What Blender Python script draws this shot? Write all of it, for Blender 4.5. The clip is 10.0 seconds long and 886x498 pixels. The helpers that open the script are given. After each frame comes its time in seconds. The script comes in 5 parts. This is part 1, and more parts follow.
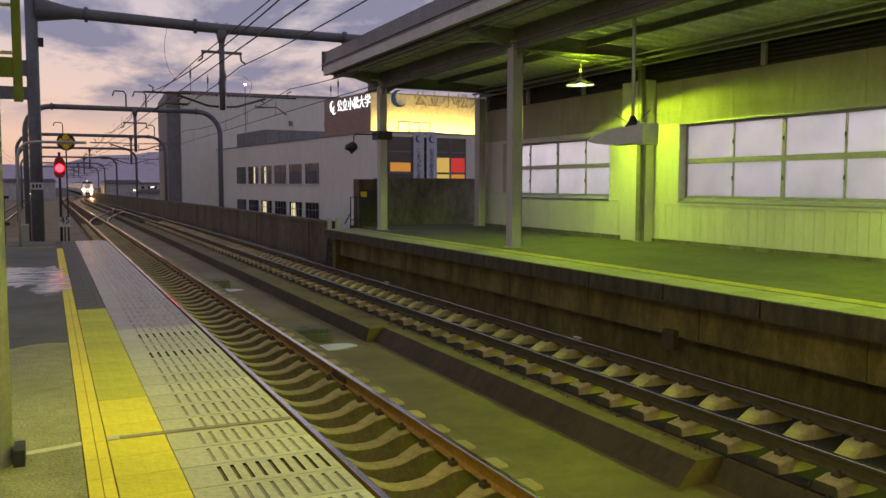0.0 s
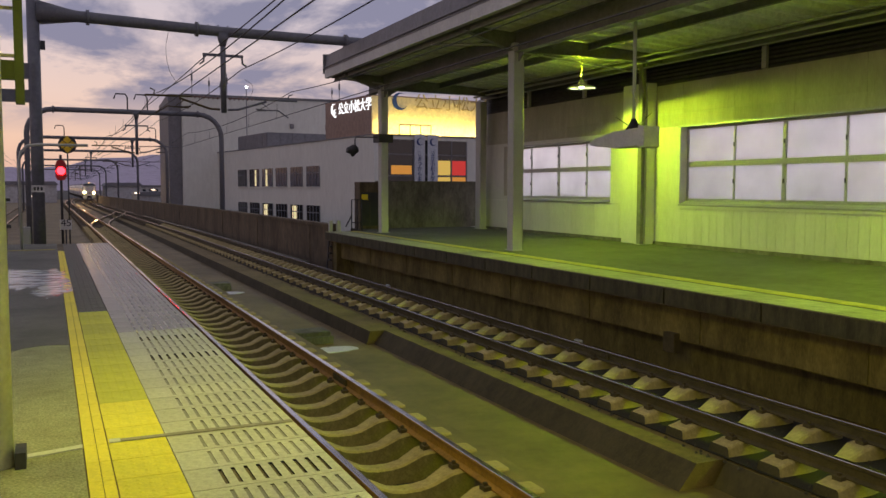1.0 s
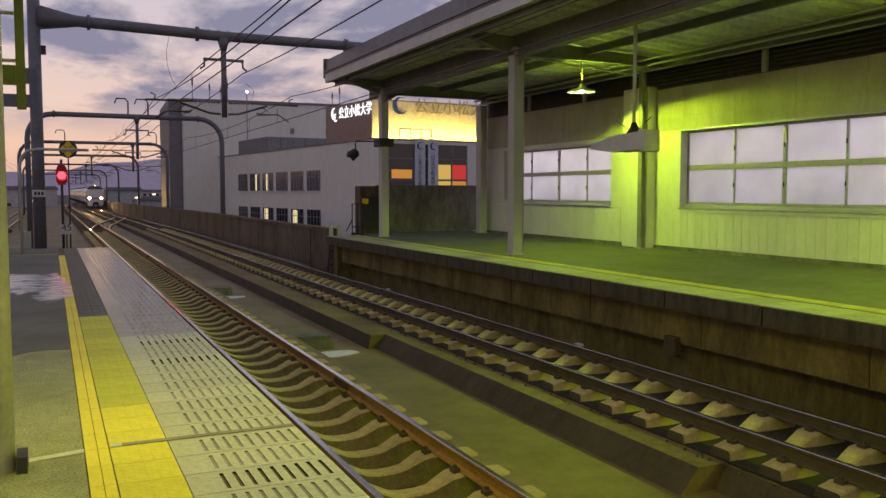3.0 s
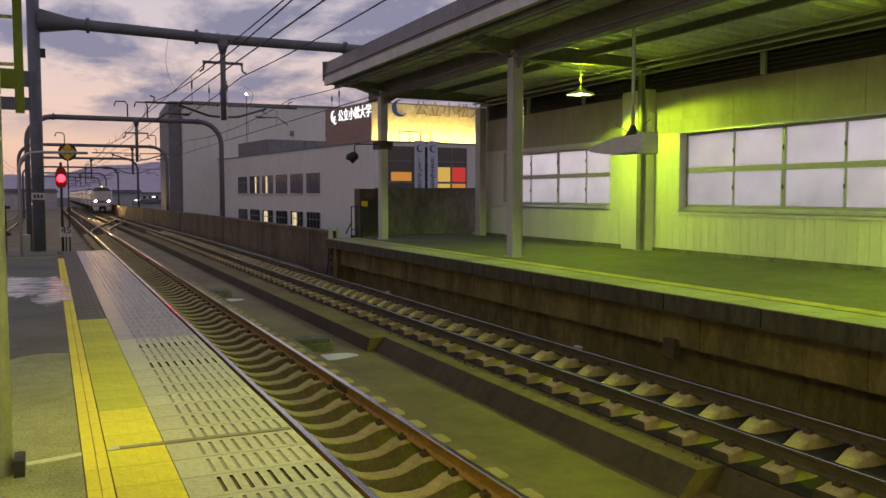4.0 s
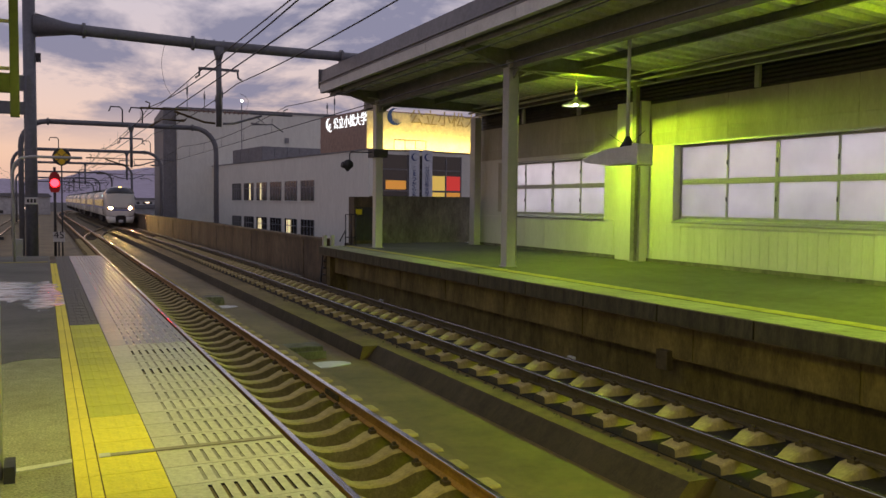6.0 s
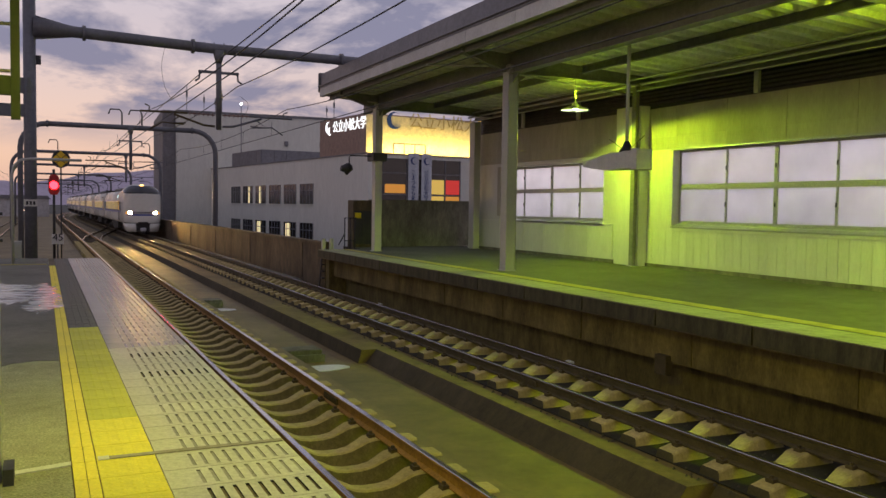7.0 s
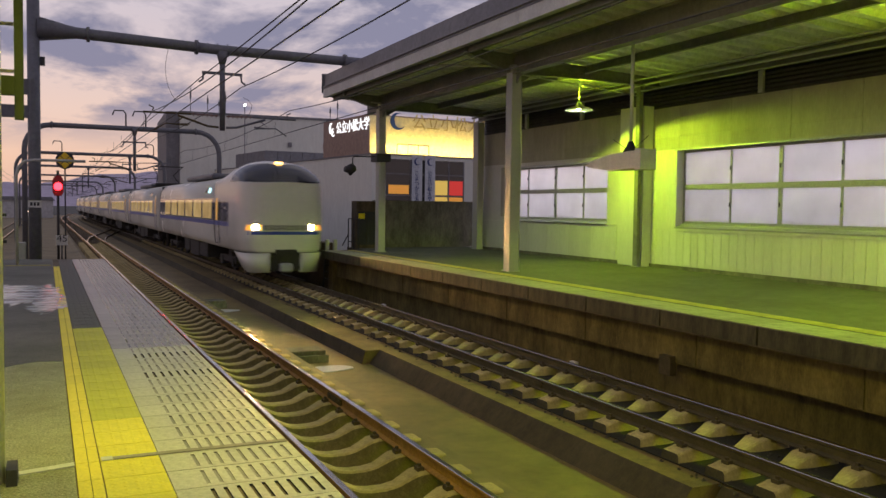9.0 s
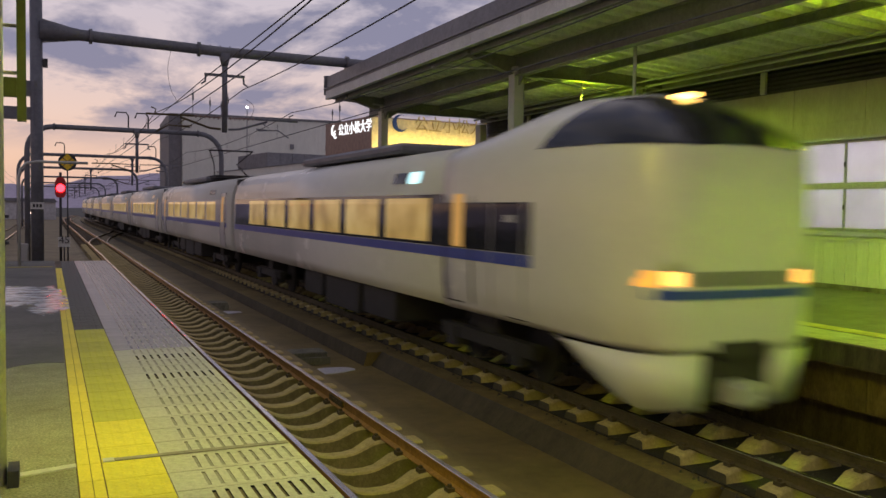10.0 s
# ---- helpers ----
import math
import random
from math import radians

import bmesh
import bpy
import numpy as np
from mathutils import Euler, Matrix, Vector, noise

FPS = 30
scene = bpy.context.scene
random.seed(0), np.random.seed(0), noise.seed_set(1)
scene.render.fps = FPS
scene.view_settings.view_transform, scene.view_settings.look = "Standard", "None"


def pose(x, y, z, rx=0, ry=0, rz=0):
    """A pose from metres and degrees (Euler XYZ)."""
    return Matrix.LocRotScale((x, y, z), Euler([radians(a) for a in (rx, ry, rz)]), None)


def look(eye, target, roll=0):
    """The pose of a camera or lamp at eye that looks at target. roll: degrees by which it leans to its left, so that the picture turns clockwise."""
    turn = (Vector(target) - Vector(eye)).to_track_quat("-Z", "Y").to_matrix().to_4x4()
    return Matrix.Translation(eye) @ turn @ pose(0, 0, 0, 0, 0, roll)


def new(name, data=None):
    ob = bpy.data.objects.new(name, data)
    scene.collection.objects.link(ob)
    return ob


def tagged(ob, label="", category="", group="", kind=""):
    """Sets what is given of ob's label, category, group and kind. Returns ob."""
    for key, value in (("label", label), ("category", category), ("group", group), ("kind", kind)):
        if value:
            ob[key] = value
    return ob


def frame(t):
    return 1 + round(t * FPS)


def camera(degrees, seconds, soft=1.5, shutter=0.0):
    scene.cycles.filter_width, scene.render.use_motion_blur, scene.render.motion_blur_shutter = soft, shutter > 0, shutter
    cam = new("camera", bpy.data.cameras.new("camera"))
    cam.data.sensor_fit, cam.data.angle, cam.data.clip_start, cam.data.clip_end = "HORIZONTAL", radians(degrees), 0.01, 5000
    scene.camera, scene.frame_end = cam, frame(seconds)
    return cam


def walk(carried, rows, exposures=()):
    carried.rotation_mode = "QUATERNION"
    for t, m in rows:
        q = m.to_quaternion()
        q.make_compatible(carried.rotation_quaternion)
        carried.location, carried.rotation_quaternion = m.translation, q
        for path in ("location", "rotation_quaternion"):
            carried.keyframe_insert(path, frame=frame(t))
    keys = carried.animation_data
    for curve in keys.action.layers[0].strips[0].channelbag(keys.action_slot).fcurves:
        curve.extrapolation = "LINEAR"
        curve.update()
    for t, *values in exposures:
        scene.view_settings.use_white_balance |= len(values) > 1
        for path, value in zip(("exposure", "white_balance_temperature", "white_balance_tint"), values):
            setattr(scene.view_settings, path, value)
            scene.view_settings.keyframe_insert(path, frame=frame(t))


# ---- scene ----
FOV = 55.14
# the near platform's top is z = 0; the eye is carried about 1.5 m above it
RAIL = -0.98                    # top of the rails
NEAR, FAR = 2.96, 7.18          # centre lines of the two tracks


def view(yaw, down, roll, x, y, z):
    a, b = radians(yaw), radians(down)
    way = Vector((math.sin(a) * math.cos(b), math.cos(a) * math.cos(b), -math.sin(b)))
    return look((x, y, z), Vector((x, y, z)) + way, roll)


cam = camera(FOV, 10.0, soft=1.5, shutter=0.5)
walk(cam, [
    (0, view(24.895, 4.322, 0.081, 0.000, 0.000, 1.530)),
    (0.5, view(24.877, 4.229, 0.086, 0.001, 0.006, 1.527)),
    (1, view(24.829, 4.132, 0.107, -0.002, -0.005, 1.531)),
    (1.5, view(24.788, 4.023, 0.112, -0.004, -0.001, 1.528)),
    (2, view(24.776, 3.972, 0.094, -0.011, -0.011, 1.531)),
    (2.5, view(24.781, 3.921, 0.052, -0.011, -0.003, 1.529)),
    (4, view(24.816, 3.700, -0.025, 0.004, -0.018, 1.536)),
    (4.5, view(24.881, 3.565, 0.100, 0.004, -0.019, 1.537)),
    (5, view(24.970, 3.430, 0.235, 0.005, -0.012, 1.535)),
    (5.5, view(25.113, 3.277, 0.410, 0.003, -0.012, 1.536)),
    (7, view(25.314, 2.841, 0.839, -0.011, -0.019, 1.540)),
    (7.5, view(25.275, 2.811, 0.884, -0.012, -0.021, 1.541)),
    (8, view(25.215, 2.810, 0.876, -0.011, -0.020, 1.540)),
    (8.5, view(25.162, 2.806, 0.821, -0.010, 0.002, 1.531)),
    (9, view(25.075, 2.787, 0.770, -0.006, 0.001, 1.532)),
    (9.5, view(24.976, 2.740, 0.770, -0.001, 0.004, 1.530)),
    (10, view(24.939, 2.652, 0.817, -0.004, 0.001, 1.530)),
])

# ---- world: dusk sky with broken cloud, warm towards the sunset ----
world = bpy.data.worlds.new("dusk_sky")
scene.world = world
world.use_nodes = True
wn, wl = world.node_tree.nodes, world.node_tree.links
wn.clear()


def wnode(kind, **kw):
    n = wn.new(kind)
    for k, v in kw.items():
        n.inputs[k].default_value = v
    return n


def ramp_set(node, stops):
    el = node.color_ramp.elements
    while len(el) < len(stops):
        el.new(0.5)
    for e, (p, c) in zip(el, stops):
        e.position, e.color = p, (*c, 1)


def wmath(op, a, b=None, clamp=False):
    n = wn.new("ShaderNodeMath")
    n.operation, n.use_clamp = op, clamp
    for i, v in enumerate((a, b)):
        if v is None:
            continue
        if isinstance(v, (int, float)):
            n.inputs[i].default_value = v
        else:
            wl.new(v, n.inputs[i])
    return n.outputs[0]


tc = wn.new("ShaderNodeTexCoord")
sep = wn.new("ShaderNodeSeparateXYZ")
wl.new(tc.outputs["Generated"], sep.inputs[0])
up = wmath("MAXIMUM", sep.outputs[2], 0.0)
base = wn.new("ShaderNodeValToRGB")
ramp_set(base, [(0.0, (0.78, 0.42, 0.30)), (0.045, (1.0, 0.60, 0.38)), (0.10, (0.96, 0.66, 0.52)), (0.18, (0.74, 0.61, 0.63)),
                (0.32, (0.54, 0.54, 0.70)), (0.55, (0.44, 0.40, 0.46)), (1.0, (0.38, 0.34, 0.33))])
wl.new(up, base.inputs[0])
# the side away from the sunset is paler and bluer
side = wmath("MULTIPLY_ADD", sep.outputs[0], 0.45, True)
side.node.inputs[2].default_value = 0.25
cool = wn.new("ShaderNodeMixRGB")
wl.new(side, cool.inputs[0])
wl.new(base.outputs[0], cool.inputs[1])
cool.inputs[2].default_value = (0.58, 0.53, 0.58, 1)
# cloud sheet
den = wmath("ADD", up, 0.20)
comb = wn.new("ShaderNodeCombineXYZ")
wl.new(wmath("DIVIDE", sep.outputs[0], den), comb.inputs[0])
wl.new(wmath("DIVIDE", sep.outputs[1], den), comb.inputs[1])
cl = wnode("ShaderNodeTexNoise", Scale=1.75, Detail=9.0, Roughness=0.58, Distortion=0.35)
wl.new(comb.outputs[0], cl.inputs["Vector"])
cr = wn.new("ShaderNodeValToRGB")
ramp_set(cr, [(0.42, (0, 0, 0)), (0.54, (1, 1, 1))])
wl.new(cl.outputs[0], cr.inputs[0])
low = wmath("MULTIPLY", wmath("SUBTRACT", sep.outputs[2], 0.055), 18.0, True)
cover = wmath("MULTIPLY", wmath("MULTIPLY", cr.outputs[0], low), 0.90)
cloud = wn.new("ShaderNodeMixRGB")
wl.new(cover, cloud.inputs[0])
wl.new(cool.outputs[0], cloud.inputs[1])
cloud.inputs[2].default_value = (0.220, 0.222, 0.335, 1)
bg = wnode("ShaderNodeBackground", Strength=1.0)
wl.new(cloud.outputs[0], bg.inputs[0])
wo = wn.new("ShaderNodeOutputWorld")
wl.new(bg.outputs[0], wo.inputs[0])


def lamp(name, kind, power, colour, m, **kw):
    d = bpy.data.lights.new(name, kind)
    d.energy, d.color = power, colour
    if kind == "AREA":
        d.shape, d.size, d.size_y = "RECTANGLE", kw["size"], kw["size_y"]
    else:
        d.shadow_soft_size = kw.get("soft", 0.06)
    if kind == "SPOT":
        d.spot_size, d.spot_blend = radians(kw["cone"]), 0.15
    o = new(name, d)
    o.matrix_world = m
    return o


GREEN = (0.66, 1.0, 0.015)
TUBE = (1.0, 0.92, 0.12)
# pendant lamps of the far platform
for yy, pw, deck_pw, lean, cone in ((18.7, 790, 100, 0.6, 168), (8.3, 1000, 300, 0.0, 150), (-1.0, 1250, 300, 0.0, 163)):
    lamp("pendant_light", "SPOT", pw, GREEN, look((12.6, yy, 4.10), (12.6, yy - lean, 0)), cone=cone, soft=0.08)
    # added upward spot above the closed shade, to brighten the canopy deck
    lamp("deck_fill", "SPOT", deck_pw, GREEN, look((12.6, yy, 4.42), (12.6, yy - 0.01, 6)), cone=165, soft=0.06)
# tube lamps under the near canopy
for yy in (-5.0, 0.3, 5.3):
    lamp("tube_light", "AREA", 119, TUBE, look((-0.2, yy, 3.70), (2.5, yy, 0)), size=0.12, size_y=1.2)
# skylight that reaches the frosted windows from outside
for ya, yb in ((10.4, 17.5), (20.6, 26.2)):
    lamp("window_daylight", "AREA", 150, (0.98, 0.91, 0.95), look((15.75, (ya + yb) / 2, 2.3), (14.9, (ya + yb) / 2, 2.15)), size=yb - ya + 0.6, size_y=2.6)
# small uplights at the foot of the lit sign wall on the university roof
for k in range(6):
    lamp("sign_uplight", "POINT", 190, (1.0, 0.70, 0.17), pose(25.1 + 1.68 * k, 64.95 + 0.18 * k, 6.12), soft=0.08)

# ---- materials ----
def surf(name, col, rough=0.7, dark=0.6, scale=3.0, fine=60.0, bump=0.15, metal=0.0, vary=0.12, stain=0.5, grain=0.25, aniso=(1, 1, 1), spec=0.5, depth=0.01, grime=0.3):
    """A weathered surface: two scales of tone, fine relief, a little difference from piece to piece."""
    m = bpy.data.materials.new(name)
    m.use_nodes = True
    n, l = m.node_tree.nodes, m.node_tree.links
    b = n["Principled BSDF"]
    t = n.new("ShaderNodeTexCoord")
    mp = n.new("ShaderNodeMapping")
    mp.inputs["Scale"].default_value = aniso
    l.new(t.outputs["Object"], mp.inputs[0])
    big = n.new("ShaderNodeTexNoise")
    big.inputs["Scale"].default_value, big.inputs["Detail"].default_value, big.inputs["Roughness"].default_value = scale, 6, 0.65
    l.new(mp.outputs[0], big.inputs["Vector"])
    sm = n.new("ShaderNodeTexNoise")
    sm.inputs["Scale"].default_value, sm.inputs["Detail"].default_value = fine, 4
    l.new(mp.outputs[0], sm.inputs["Vector"])
    r = n.new("ShaderNodeValToRGB")
    r.color_ramp.elements[0].position, r.color_ramp.elements[1].position = 0.35, 0.65
    l.new(big.outputs[0], r.inputs[0])
    mix = n.new("ShaderNodeMixRGB")
    mul = n.new("ShaderNodeMath")
    mul.operation = "MULTIPLY"
    mul.inputs[1].default_value = stain
    l.new(r.outputs[0], mul.inputs[0])
    l.new(mul.outputs[0], mix.inputs[0])
    mix.inputs[1].default_value = (*col, 1)
    mix.inputs[2].default_value = (*[c * dark for c in col], 1)
    g = n.new("ShaderNodeMath")
    g.operation = "MULTIPLY_ADD"
    g.inputs[1].default_value, g.inputs[2].default_value = grain * 2, 1 - grain
    l.new(sm.outputs[0], g.inputs[0])
    oi = n.new("ShaderNodeObjectInfo")
    v = n.new("ShaderNodeMath")
    v.operation = "MULTIPLY_ADD"
    v.inputs[1].default_value, v.inputs[2].default_value = vary, 1 - vary / 2
    l.new(oi.outputs["Random"], v.inputs[0])
    gv = n.new("ShaderNodeMath")
    gv.operation = "MULTIPLY"
    # grime at hand size
    md = n.new("ShaderNodeTexNoise")
    md.inputs["Scale"].default_value, md.inputs["Detail"].default_value, md.inputs["Roughness"].default_value = scale * 5.3 + 1.5, 8, 0.72
    l.new(mp.outputs[0], md.inputs["Vector"])
    mr = n.new("ShaderNodeMapRange")
    mr.inputs["From Min"].default_value, mr.inputs["From Max"].default_value = 0.34, 0.62
    mr.inputs["To Min"].default_value, mr.inputs["To Max"].default_value = 1.0 - grime, 1.0
    l.new(md.outputs[0], mr.inputs["Value"])
    gm_ = n.new("ShaderNodeMath")
    gm_.operation = "MULTIPLY"
    l.new(g.outputs[0], gm_.inputs[0])
    l.new(mr.outputs[0], gm_.inputs[1])
    l.new(gm_.outputs[0], gv.inputs[0])
    l.new(v.outputs[0], gv.inputs[1])
    hs = n.new("ShaderNodeHueSaturation")
    l.new(mix.outputs[0], hs.inputs["Color"])
    l.new(gv.outputs[0], hs.inputs["Value"])
    l.new(hs.outputs[0], b.inputs["Base Color"])
    rr = n.new("ShaderNodeMath")
    rr.operation = "MULTIPLY_ADD"
    rr.use_clamp = True
    rr.inputs[1].default_value, rr.inputs[2].default_value = 0.25, rough - 0.12
    l.new(big.outputs[0], rr.inputs[0])
    l.new(rr.outputs[0], b.inputs["Roughness"])
    b.inputs["Metallic"].default_value = metal
    b.inputs["Specular IOR Level"].default_value = spec
    if bump:
        bp = n.new("ShaderNodeBump")
        bp.inputs["Strength"].default_value, bp.inputs["Distance"].default_value = bump, depth
        l.new(sm.outputs[0], bp.inputs["Height"])
        l.new(bp.outputs[0], b.inputs["Normal"])
    return m


def glow(name, col, strength):
    m = bpy.data.materials.new(name)
    m.use_nodes = True
    b = m.node_tree.nodes["Principled BSDF"]
    b.inputs["Base Color"].default_value = (*[c * 0.5 for c in col], 1)
    b.inputs["Emission Color"].default_value = (*col, 1)
    b.inputs["Emission Strength"].default_value = strength
    return m


def frosted(name, col):
    m = bpy.data.materials.new(name)
    m.use_nodes = True
    n, l = m.node_tree.nodes, m.node_tree.links
    n.remove(n["Principled BSDF"])
    tr = n.new("ShaderNodeBsdfTranslucent")
    tr.inputs[0].default_value = (*col, 1)
    no = n.new("ShaderNodeTexNoise")
    no.inputs["Scale"].default_value, no.inputs["Detail"].default_value = 1.3, 5
    t = n.new("ShaderNodeTexCoord")
    l.new(t.outputs["Object"], no.inputs["Vector"])
    mx = n.new("ShaderNodeMixRGB")
    l.new(no.outputs[0], mx.inputs[0])
    mx.inputs[1].default_value = (*col, 1)
    mx.inputs[2].default_value = (*[c * 0.66 for c in col], 1)
    l.new(mx.outputs[0], tr.inputs[0])
    gl = n.new("ShaderNodeBsdfGlossy")
    gl.inputs["Roughness"].default_value = 0.10
    gl.inputs[0].default_value = (0.9, 0.9, 0.9, 1)
    fr = n.new("ShaderNodeFresnel")
    fr.inputs[0].default_value = 1.75
    ms = n.new("ShaderNodeMixShader")
    l.new(fr.outputs[0], ms.inputs[0])
    l.new(tr.outputs[0], ms.inputs[1])
    l.new(gl.outputs[0], ms.inputs[2])
    l.new(ms.outputs[0], n["Material Output"].inputs[0])
    return m


ASPHALT = surf("asphalt", (0.37, 0.37, 0.27), 0.8, 0.62, 0.9, 62, 1.0, stain=0.8, grain=0.95, grime=0.25)
ASPHALT_WET = surf("wet_asphalt", (0.115, 0.115, 0.09), 0.62, 0.6, 0.8, 62, 0.8, stain=0.8, grain=0.9, grime=0.3)
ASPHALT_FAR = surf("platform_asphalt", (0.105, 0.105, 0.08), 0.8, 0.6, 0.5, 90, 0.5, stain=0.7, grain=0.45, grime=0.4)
CONCRETE = surf("concrete", (0.25, 0.24, 0.18), 0.85, 0.45, 0.9, 40, 0.4, stain=0.85, grain=0.4, grime=0.5, aniso=(1, 1, 0.4))
NOSING = surf("black_stained_nosing", (0.08, 0.072, 0.035), 0.85, 0.4, 1.5, 40, 0.5, stain=0.8, grime=0.6, aniso=(1, 1, 0.3))
EDGE = surf("worn_edge_tile", (0.36, 0.36, 0.24), 0.75, 0.6, 1.2, 60, 0.2, stain=0.7, grime=0.45, vary=0.3)
GAP = surf("gap_shade", (0.025, 0.021, 0.013), 0.95, 0.5, 3, 30, 0.5)
CONCRETE_DARK = surf("stained_concrete", (0.168, 0.126, 0.074), 0.85, 0.42, 0.7, 35, 0.5, stain=0.9, grain=0.4, grime=0.5, aniso=(1, 1, 0.45))
BED = surf("dusty_track_concrete", (0.21, 0.152, 0.040), 0.62, 0.5, 0.45, 70, 0.3, stain=0.8, grain=0.3, grime=0.3)
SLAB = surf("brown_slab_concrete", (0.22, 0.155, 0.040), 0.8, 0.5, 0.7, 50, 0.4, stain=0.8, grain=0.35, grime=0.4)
SLAB_SIDE = surf("shaded_slab_side", (0.085, 0.066, 0.030), 0.9, 0.6, 0.8, 40, 0.4, stain=0.7, grime=0.4, aniso=(1, 1, 0.5))
SLEEPER_END = surf("dark_sleeper_end", (0.085, 0.07, 0.042), 0.95, 0.6, 5, 50, 0.4, stain=0.6, vary=0.3)
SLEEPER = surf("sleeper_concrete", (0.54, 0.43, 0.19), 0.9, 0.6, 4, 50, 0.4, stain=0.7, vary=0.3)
SLEEPER_SIDE = surf("shaded_sleeper_side", (0.22, 0.178, 0.085), 0.95, 0.5, 4, 50, 0.4, stain=0.7, vary=0.3)
BALLAST = surf("ballast", (0.10, 0.085, 0.065), 0.95, 0.4, 6, 22, 1.0, stain=0.7, grain=0.5, depth=0.05)
RUST_LIT = surf("lamplit_rusty_steel", (0.38, 0.20, 0.045), 0.75, 0.55, 5, 60, 0.3, stain=0.7)
RUST = surf("rusty_steel", (0.10, 0.074, 0.032), 0.85, 0.55, 5, 60, 0.3, stain=0.7)
SHINE = surf("worn_rail_top", (0.72, 0.69, 0.65), 0.13, 0.85, 8, 60, 0.0, metal=1.0, aniso=(8, 0.3, 1), grain=0.08, grime=0.12)
TILE = surf("pale_tile", (0.60, 0.59, 0.52), 0.5, 0.75, 5, 80, 0.15, vary=0.14)
TILE_WET = surf("wet_pale_tile", (0.31, 0.29, 0.27), 0.30, 0.6, 3, 80, 0.05, vary=0.3, stain=0.7)
SLOT_FAR = surf("water_filled_slot", (0.16, 0.15, 0.14), 0.10, 0.8, 20, 150, 0.0, vary=0.3, grime=0.1)
SLOT_OPEN = surf("open_slot", (0.02, 0.02, 0.018), 0.9)
SLOT = surf("slot_mesh", (0.25, 0.235, 0.17), 0.30, 0.6, 20, 150, 0.2, vary=0.5)
YELLOW = surf("yellow_tactile_tile", (0.82, 0.71, 0.03), 0.6, 0.8, 3, 70, 0.08, vary=0.14, grime=0.16, grain=0.12)
YELLOW_OLIVE = surf("olive_yellow_tile", (0.60, 0.58, 0.022), 0.6, 0.8, 2.0, 70, 0.08, vary=0.2, stain=0.6, grime=0.16, grain=0.14)
YELLOW_WORN = surf("worn_yellow_tile", (0.50, 0.42, 0.07), 0.7, 0.55, 1.4, 70, 0.15, vary=0.35, stain=0.8, grime=0.5)
PLAT_WALL = surf("brown_stained_concrete", (0.28, 0.215, 0.065), 0.9, 0.4, 0.8, 35, 0.5, stain=0.9, grain=0.4, grime=0.5, aniso=(1, 1, 0.4))
YLINE = surf("yellow_line", (0.88, 0.73, 0.010), 0.55, 0.8, 4, 70, 0.1, grime=0.12)
WALL = surf("wall_panel", (0.64, 0.64, 0.58), 0.5, 0.8, 0.6, 30, 0.04, stain=0.4, grain=0.12, aniso=(1, 1, 0.3), grime=0.08)
WALL_DIRTY_DIM = surf("grimy_dim_wall_panel", (0.44, 0.42, 0.33), 0.7, 0.65, 0.7, 25, 0.06, stain=0.6, grain=0.15, aniso=(1, 1, 0.3), grime=0.15)
STEEL = surf("painted_steel", (0.42, 0.42, 0.40), 0.5, 0.8, 1.2, 40, 0.03, stain=0.4, grain=0.06, grime=0.08)
STEEL_GREY = surf("grey_painted_steel", (0.15, 0.155, 0.18), 0.5, 0.65, 1.5, 40, 0.05, stain=0.5, grain=0.1)
BEAM = surf("canopy_beam_paint", (0.22, 0.22, 0.20), 0.6, 0.6, 1.2, 40, 0.05, stain=0.6)
DECK = surf("roof_deck", (0.80, 0.80, 0.72), 0.6, 0.7, 1.2, 40, 0.03, stain=0.5)
ROOFMETAL = surf("roof_metal", (0.20, 0.20, 0.22), 0.45, 0.7, 1.0, 30, 0.03, stain=0.4)
WHITE_TRIM = surf("white_trim", (0.62, 0.62, 0.60), 0.55, 0.7, 2, 40, 0.03, grime=0.12)
DARK = surf("dark_metal", (0.035, 0.035, 0.04), 0.6, 0.6, 4, 40, 0.05)
LOUVRE = surf("louvre", (0.07, 0.07, 0.065), 0.6, 0.6, 3, 40, 0.05)
FROST = frosted("frosted_glass", (0.92, 0.90, 0.93))
ALU = surf("aluminium_frame", (0.45, 0.46, 0.44), 0.4, 0.8, 5, 60, 0.02, metal=0.5)
SIDING = surf("white_siding", (0.70, 0.71, 0.66), 0.65, 0.85, 0.15, 8, 0.02, stain=0.5, grain=0.08, grime=0.12, aniso=(1, 1, 0.3))
SIDING_GREY = surf("grey_siding", (0.20, 0.20, 0.22), 0.65, 0.8, 0.2, 8, 0.02)
BROWN = surf("brown_panel", (0.30, 0.20, 0.16), 0.6, 0.85, 0.3, 10, 0.02)
GLASS_DARK = surf("dark_window_glass", (0.03, 0.035, 0.045), 0.12, 0.8, 2, 20, 0.0)
WIRE = surf("wire", (0.03, 0.03, 0.035), 0.6, 0.8, 2, 20, 0.0)
HILL = surf("far_hill", (0.60, 0.54, 0.66), 1.0, 0.75, 0.004, 0.05, 0, spec=0.0)
GROUND = surf("town_ground", (0.09, 0.09, 0.08), 0.95, 0.6, 0.03, 1, 0.1)
RED_GLOW = glow("red_signal_light", (1.0, 0.010, 0.016), 20)

# ---- small building kit ----
def box(bm, x0, x1, y0, y1, z0, z1, mi=0):
    v = [bm.verts.new(c) for c in ((x0, y0, z0), (x1, y0, z0), (x1, y1, z0), (x0, y1, z0), (x0, y0, z1), (x1, y0, z1), (x1, y1, z1), (x0, y1, z1))]
    for f in ((3, 2, 1, 0), (4, 5, 6, 7), (0, 1, 5, 4), (1, 2, 6, 5), (2, 3, 7, 6), (3, 0, 4, 7)):
        bm.faces.new([v[i] for i in f]).material_index = mi
    return v


